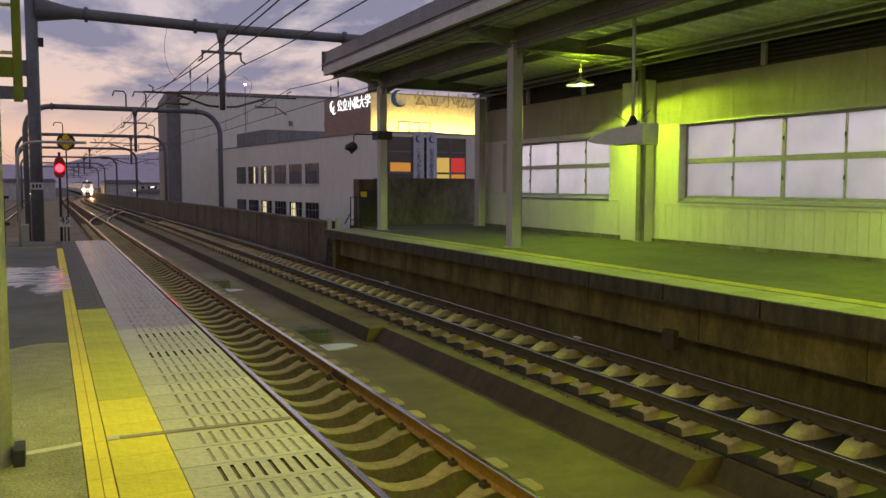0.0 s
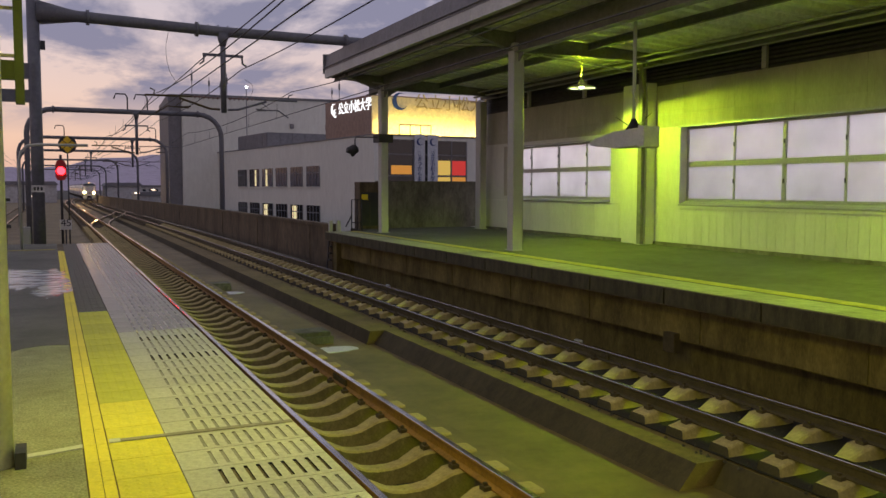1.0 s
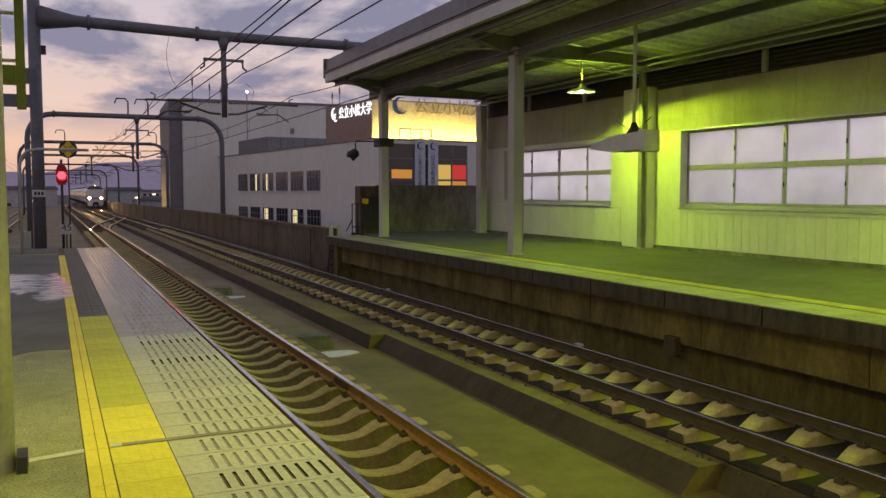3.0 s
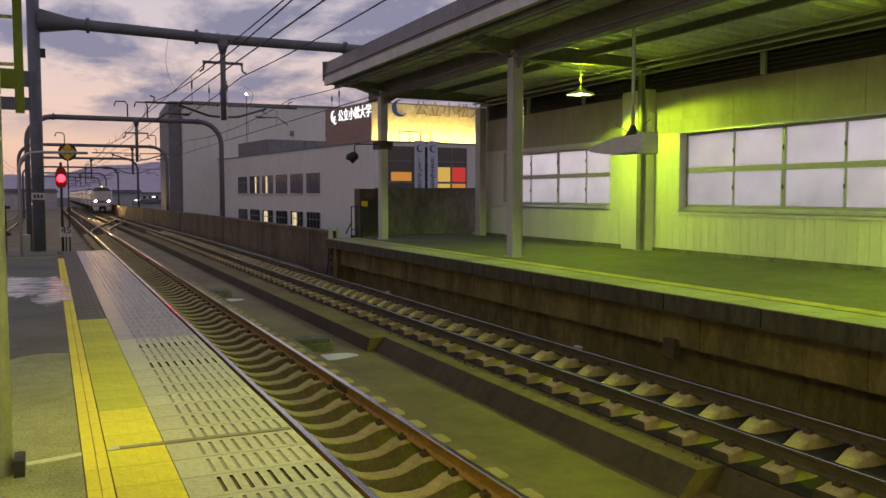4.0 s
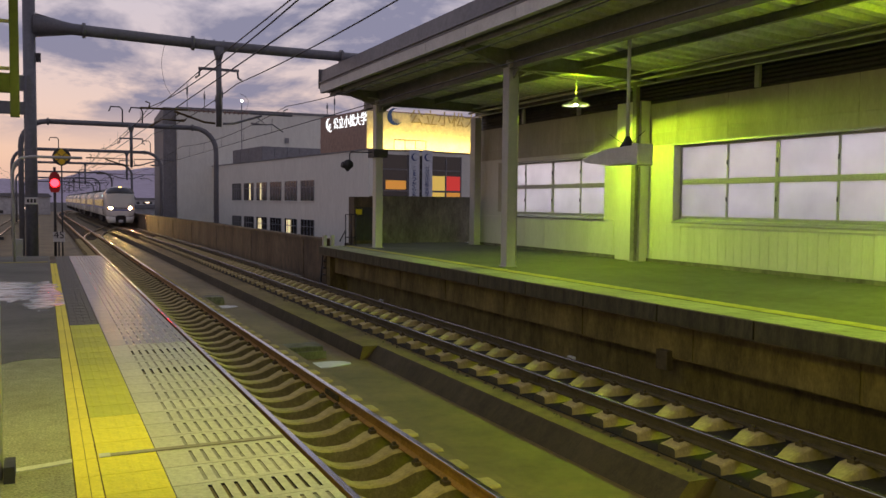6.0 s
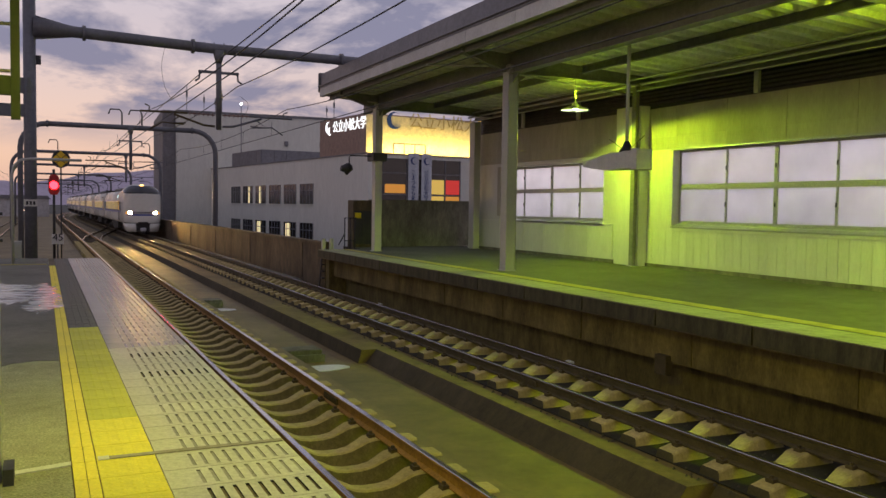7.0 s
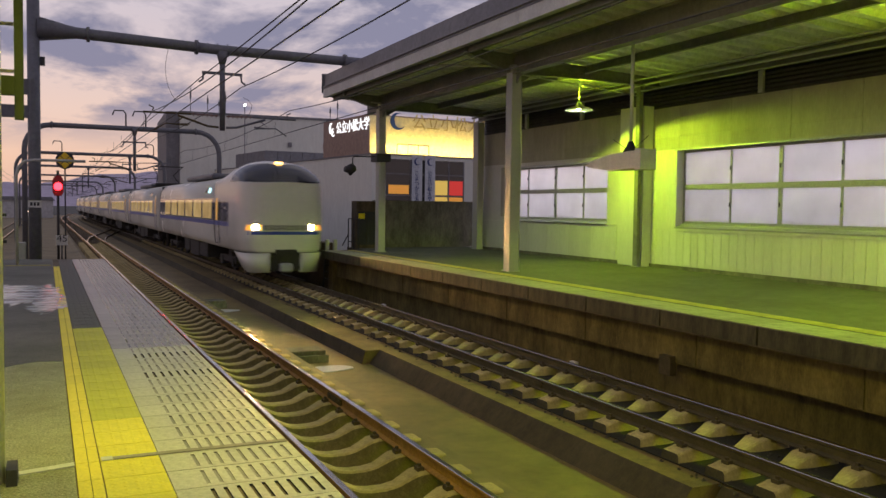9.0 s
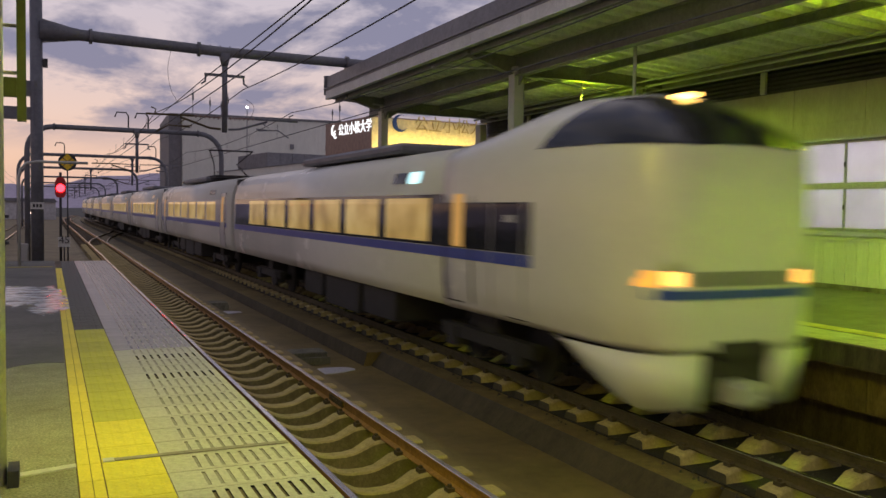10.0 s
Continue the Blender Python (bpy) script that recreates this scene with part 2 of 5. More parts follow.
def prism(bm, poly, axis, a, b, mi=0):
    """A polygon of pairs, drawn out along an axis from a to b."""
    def at(p, s):
        return (s, p[0], p[1]) if axis == "x" else (p[0], s, p[1]) if axis == "y" else (p[0], p[1], s)
    lo = [bm.verts.new(at(p, a)) for p in poly]
    hi = [bm.verts.new(at(p, b)) for p in poly]
    k = len(poly)
    fs = [bm.faces.new(lo[::-1]), bm.faces.new(hi)]
    fs += [bm.faces.new((lo[i], lo[(i + 1) % k], hi[(i + 1) % k], hi[i])) for i in range(k)]
    for f in fs:
        f.material_index = mi
    return fs


def tube(bm, pts, r, n=8, mi=0, caps=True):
    """A round bar through the points; r is one radius or one for each point."""
    pts = [Vector(p) for p in pts]
    rings = []
    ref = None
    for i, p in enumerate(pts):
        d = (pts[min(i + 1, len(pts) - 1)] - pts[max(i - 1, 0)]).normalized()
        if ref is None:
            ref = d.orthogonal().normalized()
        ref = (ref - d * ref.dot(d)).normalized()
        s = d.cross(ref)
        rad = r[i] if isinstance(r, (list, tuple)) else r
        rings.append([bm.verts.new(p + (ref * math.cos(2 * math.pi * k / n) + s * math.sin(2 * math.pi * k / n)) * rad) for k in range(n)])
    for a, b in zip(rings, rings[1:]):
        for k in range(n):
            f = bm.faces.new((a[k], a[(k + 1) % n], b[(k + 1) % n], b[k]))
            f.material_index, f.smooth = mi, True
    if caps:
        bm.faces.new(rings[0][::-1]).material_index = mi
        bm.faces.new(rings[-1]).material_index = mi


def mesh_of(name, bm, mats, bevel=0.0):
    if bevel:
        bmesh.ops.bevel(bm, geom=bm.edges[:], offset=bevel, segments=1, affect="EDGES")
    bmesh.ops.recalc_face_normals(bm, faces=bm.faces[:])
    me = bpy.data.meshes.new(name)
    bm.to_mesh(me)
    bm.free()
    for m in mats if isinstance(mats, (list, tuple)) else [mats]:
        me.materials.append(m)
    return me


def thing(name, bm, mats, label="", category="", group="", kind="", bevel=0.0):
    return tagged(new(name, mesh_of(name, bm, mats, bevel)), label, category, group, kind)


def part(name, bm, mats, parent, label="", bevel=0.0):
    o = new(name, mesh_of(name, bm, mats, bevel))
    o.parent = parent
    return tagged(o, label)


def share(name, me, parent, x, y, z, rz=0.0):
    """One more piece on a shared mesh."""
    o = new(name, me)
    o.parent = parent
    o.matrix_basis = pose(x, y, z, 0, 0, rz)
    return o


def empty(name, label, category, group="", m=None):
    o = new(name)
    if m is not None:
        o.matrix_basis = m
    return tagged(o, label, category, group)


def grade(y):
    """The line falls a little far out."""
    return -0.6 * max(0.0, y - 50) / 180


def bend(y):
    return 1.7 * (max(0.0, y - 150) / 80) ** 2


# ---- ground, viaduct ----
bm = bmesh.new()
s = 4000
bm.faces.new([bm.verts.new(c) for c in ((-s, -s, -8), (s, -s, -8), (s, s, -8), (-s, s, -8))])
thing("ground", bm, GROUND, "dim flat town ground below the viaduct", "ground", kind="structure")

STEPS = [-12, 0, 10, 20, 30, 40, 50, 70, 90, 110, 130, 150, 165, 180, 195, 210, 225, 240, 260, 280]


def ribbon(bm, sect, ys, mi=0, close=False):
    """A cross-section of (x, z) carried along the line."""
    rings = [[bm.verts.new((x + bend(y), y, z + grade(y))) for x, z in sect] for y in ys]
    k = len(sect)
    for a, b in zip(rings, rings[1:]):
        for i in range(k if close else k - 1):
            bm.faces.new((a[i], a[(i + 1) % k], b[(i + 1) % k], b[i])).material_index = mi
    if close:
        bm.faces.new(rings[0][::-1])
        bm.faces.new(rings[-1])


bm = bmesh.new()
ribbon(bm, [(-14, -2.6), (-14, -1.5), (1.5, -1.5), (1.75, -1.43), (3.66, -1.43), (3.74, -1.20), (4.12, -1.21), (4.42, -1.548), (9.6, -1.56), (9.6, -2.6)], STEPS, close=True)
track_bed = thing("track_bed", bm, BED, "stained dark concrete track bed of the viaduct", "track bed", kind="structure")
bm = bmesh.new()
ribbon(bm, [(6.10, -1.6), (6.30, -1.30), (8.62, -1.30), (8.66, -1.6)], [-12, 0, 6.6], close=True)
ribbon(bm, [(5.68, -1.6), (5.95, -1.29), (8.62, -1.29), (8.66, -1.6)], [6.64, 15.6], close=True)
ribbon(bm, [(5.56, -1.6), (5.64, -1.29), (8.62, -1.29), (8.66, -1.6)], [15.6, 17.4] + [y for y in STEPS if y > 18], close=True)
# the slab's left side is unlit: its shade is painted with a darker material
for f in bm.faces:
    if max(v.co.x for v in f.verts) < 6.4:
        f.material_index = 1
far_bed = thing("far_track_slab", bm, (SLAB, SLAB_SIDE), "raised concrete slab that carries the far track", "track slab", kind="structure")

# parapet of the viaduct
bm = bmesh.new()
ribbon(bm, [(8.95, -1.3), (8.95, 0.12), (8.90, 0.12), (8.90, 0.24), (9.22, 0.24), (9.22, 0.12), (9.17, 0.12), (9.17, -6.0)], [28.6, 40, 50, 70, 90, 110, 130, 150, 165, 180, 195, 210, 225, 240], close=True)
parapet = thing("parapet", bm, CONCRETE_DARK, "stained concrete parapet along the viaduct track", "parapet", kind="structure")
for i in range(14):
    y = 31.4 + i * 9.0
    b2 = bmesh.new()
    box(b2, 8.925, 8.948, y, y + 0.12, -1.2 + grade(y), 0.10 + grade(y))
    part("rib", b2, CONCRETE_DARK, parapet)

# ---- rails ----
RAIL_SECT = [(-0.062, 0.0), (0.062, 0.0), (0.062, 0.012), (0.010, 0.030), (0.009, 0.105), (0.032, 0.118), (0.032, 0.150), (0.026, 0.1545), (-0.026, 0.1545), (-0.032, 0.150), (-0.032, 0.118), (-0.009, 0.105), (-0.010, 0.030), (-0.062, 0.012)]


def rail(xs, ys, label, rust=None):
    bm = bmesh.new()
    rings = [[bm.verts.new((x + bend(y) + u, y, RAIL - 0.1545 + w + grade(y))) for u, w in RAIL_SECT] for x, y in zip(xs, ys)]
    k = len(RAIL_SECT)
    for a, b in zip(rings, rings[1:]):
        for i in range(k):
            f = bm.faces.new((a[i], a[(i + 1) % k], b[(i + 1) % k], b[i]))
            f.material_index = 1 if i in (6, 7, 8) else 0
    bm.faces.new(rings[0])
    bm.faces.new(rings[-1][::-1])
    o = thing("rail", bm, (rust or RUST, SHINE), label, "rail", "running rails")
    for yj in (10.9, 35.9):
        if ys[0] < yj:
            for s in (-1, 1):
                b2 = bmesh.new()
                x = xs[0] + bend(yj) + s * 0.022
                box(b2, x - 0.012, x + 0.012, yj - 0.28, yj + 0.28, RAIL - 0.125, RAIL - 0.045)
                for k in (-0.2, -0.07, 0.07, 0.2):
                    box(b2, x + s * 0.012 - 0.012, x + s * 0.012 + 0.012, yj + k - 0.02, yj + k + 0.02, RAIL - 0.1, RAIL - 0.07)
                part("fishplate", b2, RUST, o, "bolted joint plate")
    return o


G = 0.566
# near rails take a brighter orange rust, with the tube lamps' light painted in
for c in (NEAR, FAR):
    for sx in (-G, G):
        rail([c + sx] * len(STEPS), STEPS, "rusty steel rail with a polished top", RUST_LIT if c == NEAR else RUST)
# crossover between the two tracks
CY = [58 + 3 * i for i in range(17)]
for sx in (-G, G):
    rail([NEAR + sx + (FAR - NEAR) * (lambda u: u * u * (3 - 2 * u))(i / 16) for i in range(17)], CY, "curved crossover rail with a polished top")

# ---- near platform ----
bm = bmesh.new()
box(bm, -12, 1.10, -12, 25.3, -1.6, -0.30)
box(bm, -12, 1.38, -12, 25.3, -0.30, -0.012)
thing("near_platform", bm, CONCRETE_DARK, "concrete platform body with an overhanging edge", "platform", kind="structure")
bm = bmesh.new()
box(bm, -12, 0.13, -12, 25.2, -0.011, 0.0)
thing("near_platform_paving", bm, ASPHALT, "worn grey asphalt of the near platform", "paving", kind="structure")

# ---- far platform ----
bm = bmesh.new()
prism(bm, [(8.68, -12), (8.68, 28.55), (10.3, 28.55), (10.3, 30.6), (15.2, 30.6), (15.2, -12)], "z", -0.30, -0.012)
far_platform = thing("far_platform", bm, CONCRETE_DARK, "dark stained concrete platform opposite", "platform", kind="structure")
bm = bmesh.new()
prism(bm, [(9.15, -12), (9.15, 28.2), (10.3, 28.2), (10.3, 30.5), (15.2, 30.5), (15.2, -12)], "z", -0.92, -0.301)
part("platform_wall", bm, PLAT_WALL, far_platform)
bm = bmesh.new()
prism(bm, [(9.6, -12), (9.6, 28.2), (10.3, 28.2), (10.3, 30.5), (15.2, 30.5), (15.2, -12)], "z", -2.6, -0.921)
part("platform_footing", bm, PLAT_WALL, far_platform)
bm = bmesh.new()
box(bm, 8.98, 10.28, 28.21, 28.59, -2.6, -0.304)
part("end_pier", bm, PLAT_WALL, far_platform)
bm = bmesh.new()
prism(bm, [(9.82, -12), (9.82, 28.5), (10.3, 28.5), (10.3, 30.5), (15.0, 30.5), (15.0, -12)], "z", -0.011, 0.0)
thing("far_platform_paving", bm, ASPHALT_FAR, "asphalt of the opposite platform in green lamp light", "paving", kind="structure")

# ---- station wall behind the far platform ----
WX = 14.94
W1 = (3.6, 17.58, 1.20, 3.11)
W2 = (20.6, 26.3, 1.20, 2.95)
bm = bmesh.new()
T = 0.36


def slab(y0, y1, z0, z1, mi=0):
    box(bm, WX, WX + T, y0, y1, z0, z1, mi)


slab(-12, 28.5, 0, 1.09)
box(bm, WX + 0.12, WX + T, W1[0], W1[1], 1.09, 1.17)
box(bm, WX + 0.12, WX + T, W2[0], W2[1], 1.09, 1.17)
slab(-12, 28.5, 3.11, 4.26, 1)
slab(-12, W1[0], 1.09, 3.11)
slab(W1[1], W2[0], 1.09, 3.11)
slab(W2[1], 28.5, 1.09, 3.11)
slab(W2[0], W2[1], W2[3], 3.11)
wall_east = thing("wall_east", bm, (WALL, WALL_DIRTY_DIM), "pale panelled station wall with long windows", "wall", kind="structure")
# panels of the wall: boarded dado, plain sheets above
for i in range(60):
    y = 18.85 - 0.27 * i
    if y < 3:
        break
    b2 = bmesh.new()
    box(b2, WX - 0.022, WX - 0.002, y - 0.258, y, 0.10, 1.0)
    part("board", b2, WALL, wall_east)
for i, (ya, yb) in enumerate([(18.88, 17.56), (3.5, 1.5)]):
    for z0, z1 in ((1.03, 1.72), (1.73, 2.42), (2.43, 3.14)):
        b2 = bmesh.new()
        box(b2, WX - 0.02, WX - 0.002, yb, ya, z0, z1)
        part("panel", b2, WALL, wall_east)
for ya, yb in [(28.4, 26.4)] :
    for z0, z1 in ((0.1, 1.07), (1.08, 3.10)):
        b2 = bmesh.new()
        box(b2, WX - 0.02, WX - 0.002, yb, ya, z0, z1)
        part("panel", b2, WALL, wall_east)
for i in range(5):
    b2 = bmesh.new()
    box(b2, WX - 0.02, WX - 0.002, 20.1 + i * 1.25, 20.1 + i * 1.25 + 1.24, 0.10, 1.09)
    part("panel", b2, WALL, wall_east)
# upper sheets: grime, plus a darker base that paints in the missing lamp light
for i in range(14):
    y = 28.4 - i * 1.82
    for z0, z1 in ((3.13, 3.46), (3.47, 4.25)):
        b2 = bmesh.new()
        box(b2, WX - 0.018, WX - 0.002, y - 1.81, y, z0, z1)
        part("panel", b2, WALL_DIRTY_DIM, wall_east)
b2 = bmesh.new()
box(b2, WX - 0.05, WX - 0.003, 3.2, 17.7, 1.01, 1.06)
box(b2, WX - 0.05, WX - 0.003, 20.2, 28.3, 1.085, 1.11)
part("rail_strip", b2, WALL, wall_east)
b2 = bmesh.new()
box(b2, WX - 0.06, WX - 0.003, -12, 28.4, 0.0, 0.09)
part("baseboard", b2, CONCRETE, wall_east)

# pilaster, and the steel column before it
bm = bmesh.new()
box(bm, 14.62, WX - 0.003, 18.55, 19.62, 0.0, 4.35)
thing("pilaster", bm, WALL, "pale boxed pilaster on the station wall", "pilaster", kind="structure", bevel=0.012)


def steel_column(x, y, top, w, d, label, paint=STEEL):
    bm = bmesh.new()
    box(bm, x - w / 2, x + w / 2, y - d / 2, y + d / 2, 0.0, top)
    c = thing("canopy_column", bm, paint, label, "column", "canopy columns", bevel=0.015)
    b2 = bmesh.new()
    box(b2, x - w / 2 - 0.03, x + w / 2 + 0.03, y - d / 2 - 0.03, y + d / 2 + 0.03, 0.0, 0.025)
    part("base_plate", b2, STEEL, c)
    return c


steel_column(10.3, 27.1, 5.0, 0.26, 0.30, "grey painted steel column of the canopy")
steel_column(10.3, 18.1, 5.0, 0.26, 0.30, "grey painted steel column of the canopy")
steel_column(14.48, 18.60, 4.9, 0.13, 0.17, "dark grey steel column against the pilaster", BEAM)
steel_column(14.6, 28.2, 4.7, 0.26, 0.40, "grey steel column at the end of the wall")


def window(name, y0, y1, z0, z1, posts, rail_z, label):
    """A long frosted window: reveal, frame, bars and single panes; posts are the bars' places along the wall."""
    bm = bmesh.new()
    x0, x1 = WX + 0.23, WX + 0.29
    box(bm, x0, x1, y0, y1, z0, z0 + 0.06)
    box(bm, x0, x1, y0, y1, z1 - 0.06, z1)
    box(bm, x0, x1, y0, y0 + 0.05, z0 + 0.06, z1 - 0.06)
    box(bm, x0, x1, y1 - 0.05, y1, z0 + 0.06, z1 - 0.06)
    w = thing(name, bm, ALU, label, "window", kind="structure")
    b2 = bmesh.new()
    prism(b2, [(WX - 0.05, 1.075), (WX + 0.11, 1.095), (WX + 0.23, 1.172), (WX + 0.23, z0 - 0.002), (WX - 0.05, 1.115)], "y", y0 + 0.003, y1 - 0.003)
    part("window_sill", b2, ALU, w)
    b2 = bmesh.new()
    box(b2, WX - 0.04, WX + 0.02, y0 - 0.05, y1 + 0.05, z1 - 0.008, z1 + 0.04)
    part("window_head", b2, ALU, w)
    b2 = bmesh.new()
    box(b2, x0 - 0.02, x1, y0 + 0.05, y1 - 0.05, rail_z - 0.065, rail_z + 0.065)
    part("transom", b2, ALU, w)
    edges = [y0 + 0.05] + sorted(p for p, _ in posts) + [y1 - 0.05]
    for p, wd in posts:
        b2 = bmesh.new()
        box(b2, x0 - 0.012, x1, p - wd, p + wd, z0 + 0.06, z1 - 0.06)
        part("mullion", b2, ALU, w)
    for a, b in zip(edges, edges[1:]):
        for za, zb in ((z0 + 0.06, rail_z - 0.065), (rail_z + 0.065, z1 - 0.06)):
            b2 = bmesh.new()
            box(b2, x0 + 0.025, x0 + 0.031, a, b, za, zb)
            part("pane", b2, FROST, w)
    for p, wd in posts:
        for zz in (rail_z - 0.45, rail_z + 0.45):
            b2 = bmesh.new()
            box(b2, x0 - 0.035, x0 - 0.012, p - 0.012, p + 0.012, zz - 0.05, zz + 0.05)
            part("latch", b2, DARK, w)
    return w


window("window_1", *W1, [(15.88, 0.022), (14.32, 0.05), (12.66, 0.022), (10.9, 0.05), (9.0, 0.022), (7.3, 0.05), (5.5, 0.022)], 2.15, "long frosted window in aluminium frames beside the pilaster")
window("window_2", *W2, [(22.16, 0.022), (23.77, 0.05), (25.51, 0.022)], 2.12, "frosted window in aluminium frames at the platform end")
b2 = bmesh.new()
box(b2, WX - 0.03, WX - 0.004, 26.62, 27.0, 1.25, 3.0)
part("notice_board", b2, WALL_DIRTY_DIM, wall_east)

# louvred opening above the wall
bm = bmesh.new()
box(bm, WX + 0.05, WX + 0.09, -12, 28.5, 4.26, 5.25)
louvre = thing("louvre_band", bm, LOUVRE, "dark louvred band above the station wall", "louvre", kind="structure")
for i in range(9):
    b2 = bmesh.new()
    z = 4.32 + i * 0.1
    prism(b2, [(WX - 0.02, z), (WX - 0.01, z), (WX + 0.045, z + 0.06), (WX + 0.035, z + 0.06)], "y", -12, 28.4)
    part("slat", b2, LOUVRE, louvre)
for y in (14.7, 11.0, 7.3, 25.2, 21.9):
    b2 = bmesh.new()
    box(b2, WX - 0.10, WX - 0.025, y - 0.07, y + 0.07, 4.265, 5.2)
    part("post", b2, STEEL, louvre)

# ---- canopy of the far platform ----
def und(x):
    """Underside of the roof deck."""
    return 5.36 - (x - 8.8) * 0.055


CE = 28.75
bm = bmesh.new()
ys, zs = [], []
y = -10.0
while y < CE - 0.3:
    for dy, dz in ((0, 0), (0.20, 0), (0.25, 0.135), (0.47, 0.135)):
        ys.append(y + dy)
        zs.append(dz)
    y += 0.52
lo = [[bm.verts.new((x, yy, und(x) + dz)) for yy, dz in zip(ys, zs)] for x in (8.95, 15.3)]
hi = [[bm.verts.new((x, yy, und(x) + 0.16)) for yy in (ys[0], ys[-1])] for x in (8.95, 15.3)]
for i in range(len(ys) - 1):
    bm.faces.new((lo[0][i], lo[0][i + 1], lo[1][i + 1], lo[1][i]))
bm.faces.new((hi[0][0], hi[0][1], hi[1][1], hi[1][0]))
canopy = thing("canopy", bm, DECK, "corrugated metal platform canopy lit green from below", "canopy", kind="structure")
b2 = bmesh.new()
prism(b2, [(8.80, 5.62), (8.80, 6.08), (9.1, 6.16), (15.4, 5.95), (15.4, 5.66), (9.0, 5.66)], "y", -10, CE)
part("roof_skin", b2, ROOFMETAL, canopy)
b2 = bmesh.new()
box(b2, 8.75, 8.79, -10, CE + 0.04, 5.58, 5.64)
box(b2, 8.70, 8.80, -10, CE + 0.02, 5.64, 5.67)
part("gutter", b2, ROOFMETAL, canopy)
b2 = bmesh.new()
prism(b2, [(8.72, 5.46), (8.72, 6.12), (9.4, 6.2), (9.4, 5.46)], "y", CE, CE + 0.05)
part("end_cap", b2, ROOFMETAL, canopy)
for i in range(17):
    y0 = CE - 0.02 - i * 2.25
    b2 = bmesh.new()
    box(b2, 8.76, 8.90, y0 - 2.235, y0, 5.30, 5.575)
    part("fascia_board", b2, WHITE_TRIM, canopy)
b2 = bmesh.new()
prism(b2, [(8.95, und(8.95) - 0.02), (15.3, und(15.3) - 0.02), (15.3, 5.66), (8.95, 5.66)], "y", CE - 0.25, CE - 0.02)
part("end_board", b2, BEAM, canopy)


def h_beam(bm, p0, p1, h, w, tf=0.02):
    """A rolled steel beam along x or y between two points at its top edge."""
    (xa, ya, za), (xb, yb, zb) = p0, p1
    for off, hh, ww in ((0, tf, w), (-h + tf, tf, w), (-h / 2, h, 0.012)):
        pts = []
        for x, y, z in (p0, p1):
            for a, c in ((-1, -1), (1, -1), (1, 1), (-1, 1)):
                zz = z + off + (c - 1) * 0.5 * hh + (hh / 2 if off == -h / 2 else 0)
                pts.append((x, y + a * ww / 2, zz) if abs(xb - xa) > abs(yb - ya) else (x + a * ww / 2, y, zz))
        v = [bm.verts.new(q) for q in pts]
        for f in ((0, 1, 2, 3), (4, 5, 6, 7), (0, 1, 5, 4), (1, 2, 6, 5), (2, 3, 7, 6), (3, 0, 4, 7)):
            bm.faces.new([v[i] for i in f])


# long beam over the columns, eaves beam, wall beam, cross frames, purlins
for x, h, w in ((10.3, 0.50, 0.24), (9.05, 0.16, 0.10), (14.72, 0.26, 0.18), (12.4, 0.18, 0.10)):
    b2 = bmesh.new()
    h_beam(b2, (x, -10, und(x) - 0.01), (x, CE - 0.26, und(x) - 0.01), h, w)
    part("beam", b2, BEAM, canopy)
for y in (27.1, 18.1, 9.1):
    main = True
    b2 = bmesh.new()
    h0 = 0.44 if main else 0.20
    prism(b2, [(8.95, und(8.95) - 0.14), (8.95, und(8.95) - 0.02), (14.9, und(14.9) - 0.02), (14.9, und(14.9) - 0.22), (10.5, und(10.5) - h0), (10.1, und(10.1) - h0)], "y", y - 0.012, y + 0.012)
    prism(b2, [(8.95, und(8.95) - 0.16), (8.95, und(8.95) - 0.14), (10.1, und(10.1) - h0), (10.5, und(10.5) - h0), (14.9, und(14.9) - 0.22), (14.9, und(14.9) - 0.24), (10.5, und(10.5) - h0 - 0.02), (10.1, und(10.1) - h0 - 0.02)], "y", y - 0.1, y + 0.1)
    part("cross_beam", b2, BEAM, canopy)
for y in (18.1, 27.1):
    b2 = bmesh.new()
    prism(b2, [(10.42, 4.55), (10.42, 4.9), (10.9, 4.86)], "y", y - 0.02, y + 0.02)
    prism(b2, [(y - 0.14, 4.55), (y - 0.14, 4.95), (y - 0.7, 4.95)], "x", 10.28, 10.32)
    part("knee_plate", b2, BEAM, canopy)
# flat brace and conduits under the deck
for (a, b, r) in (((9.0, 20.2, 5.2), (10.2, 18.3, 5.0), 0.03), ((9.0, 29.0 - 1.2, 5.2), (10.2, 26.9, 5.0), 0.03), ((10.4, 18.0, 4.78), (14.6, 18.75, 4.62), 0.02),
                  ((13.9, -8, 4.9), (13.9, 28, 4.9), 0.025), ((14.2, -8, 4.82), (14.2, 28, 4.82), 0.035), ((14.45, -8, 4.72), (14.45, 28, 4.72), 0.02)):
    b2 = bmesh.new()
    tube(b2, (a, b), r)
    part("conduit", b2, STEEL, canopy)

# ---- near canopy overhead, which shades the near platform ----
bm = bmesh.new()
box(bm, -9, 1.9, -12, 8.2, 4.25, 4.5)
near_canopy = thing("near_canopy", bm, DECK, "canopy roof over the near platform", "canopy", kind="structure")
b2 = bmesh.new()
for yy in (-5.0, 0.3, 5.3):
    box(b2, -0.35, -0.05, yy - 0.65, yy + 0.65, 3.72, 3.80)
    tube(b2, ((-0.2, yy, 3.8), (-0.2, yy, 4.25)), 0.015)
part("tube_lamp_housing", b2, STEEL, near_canopy)

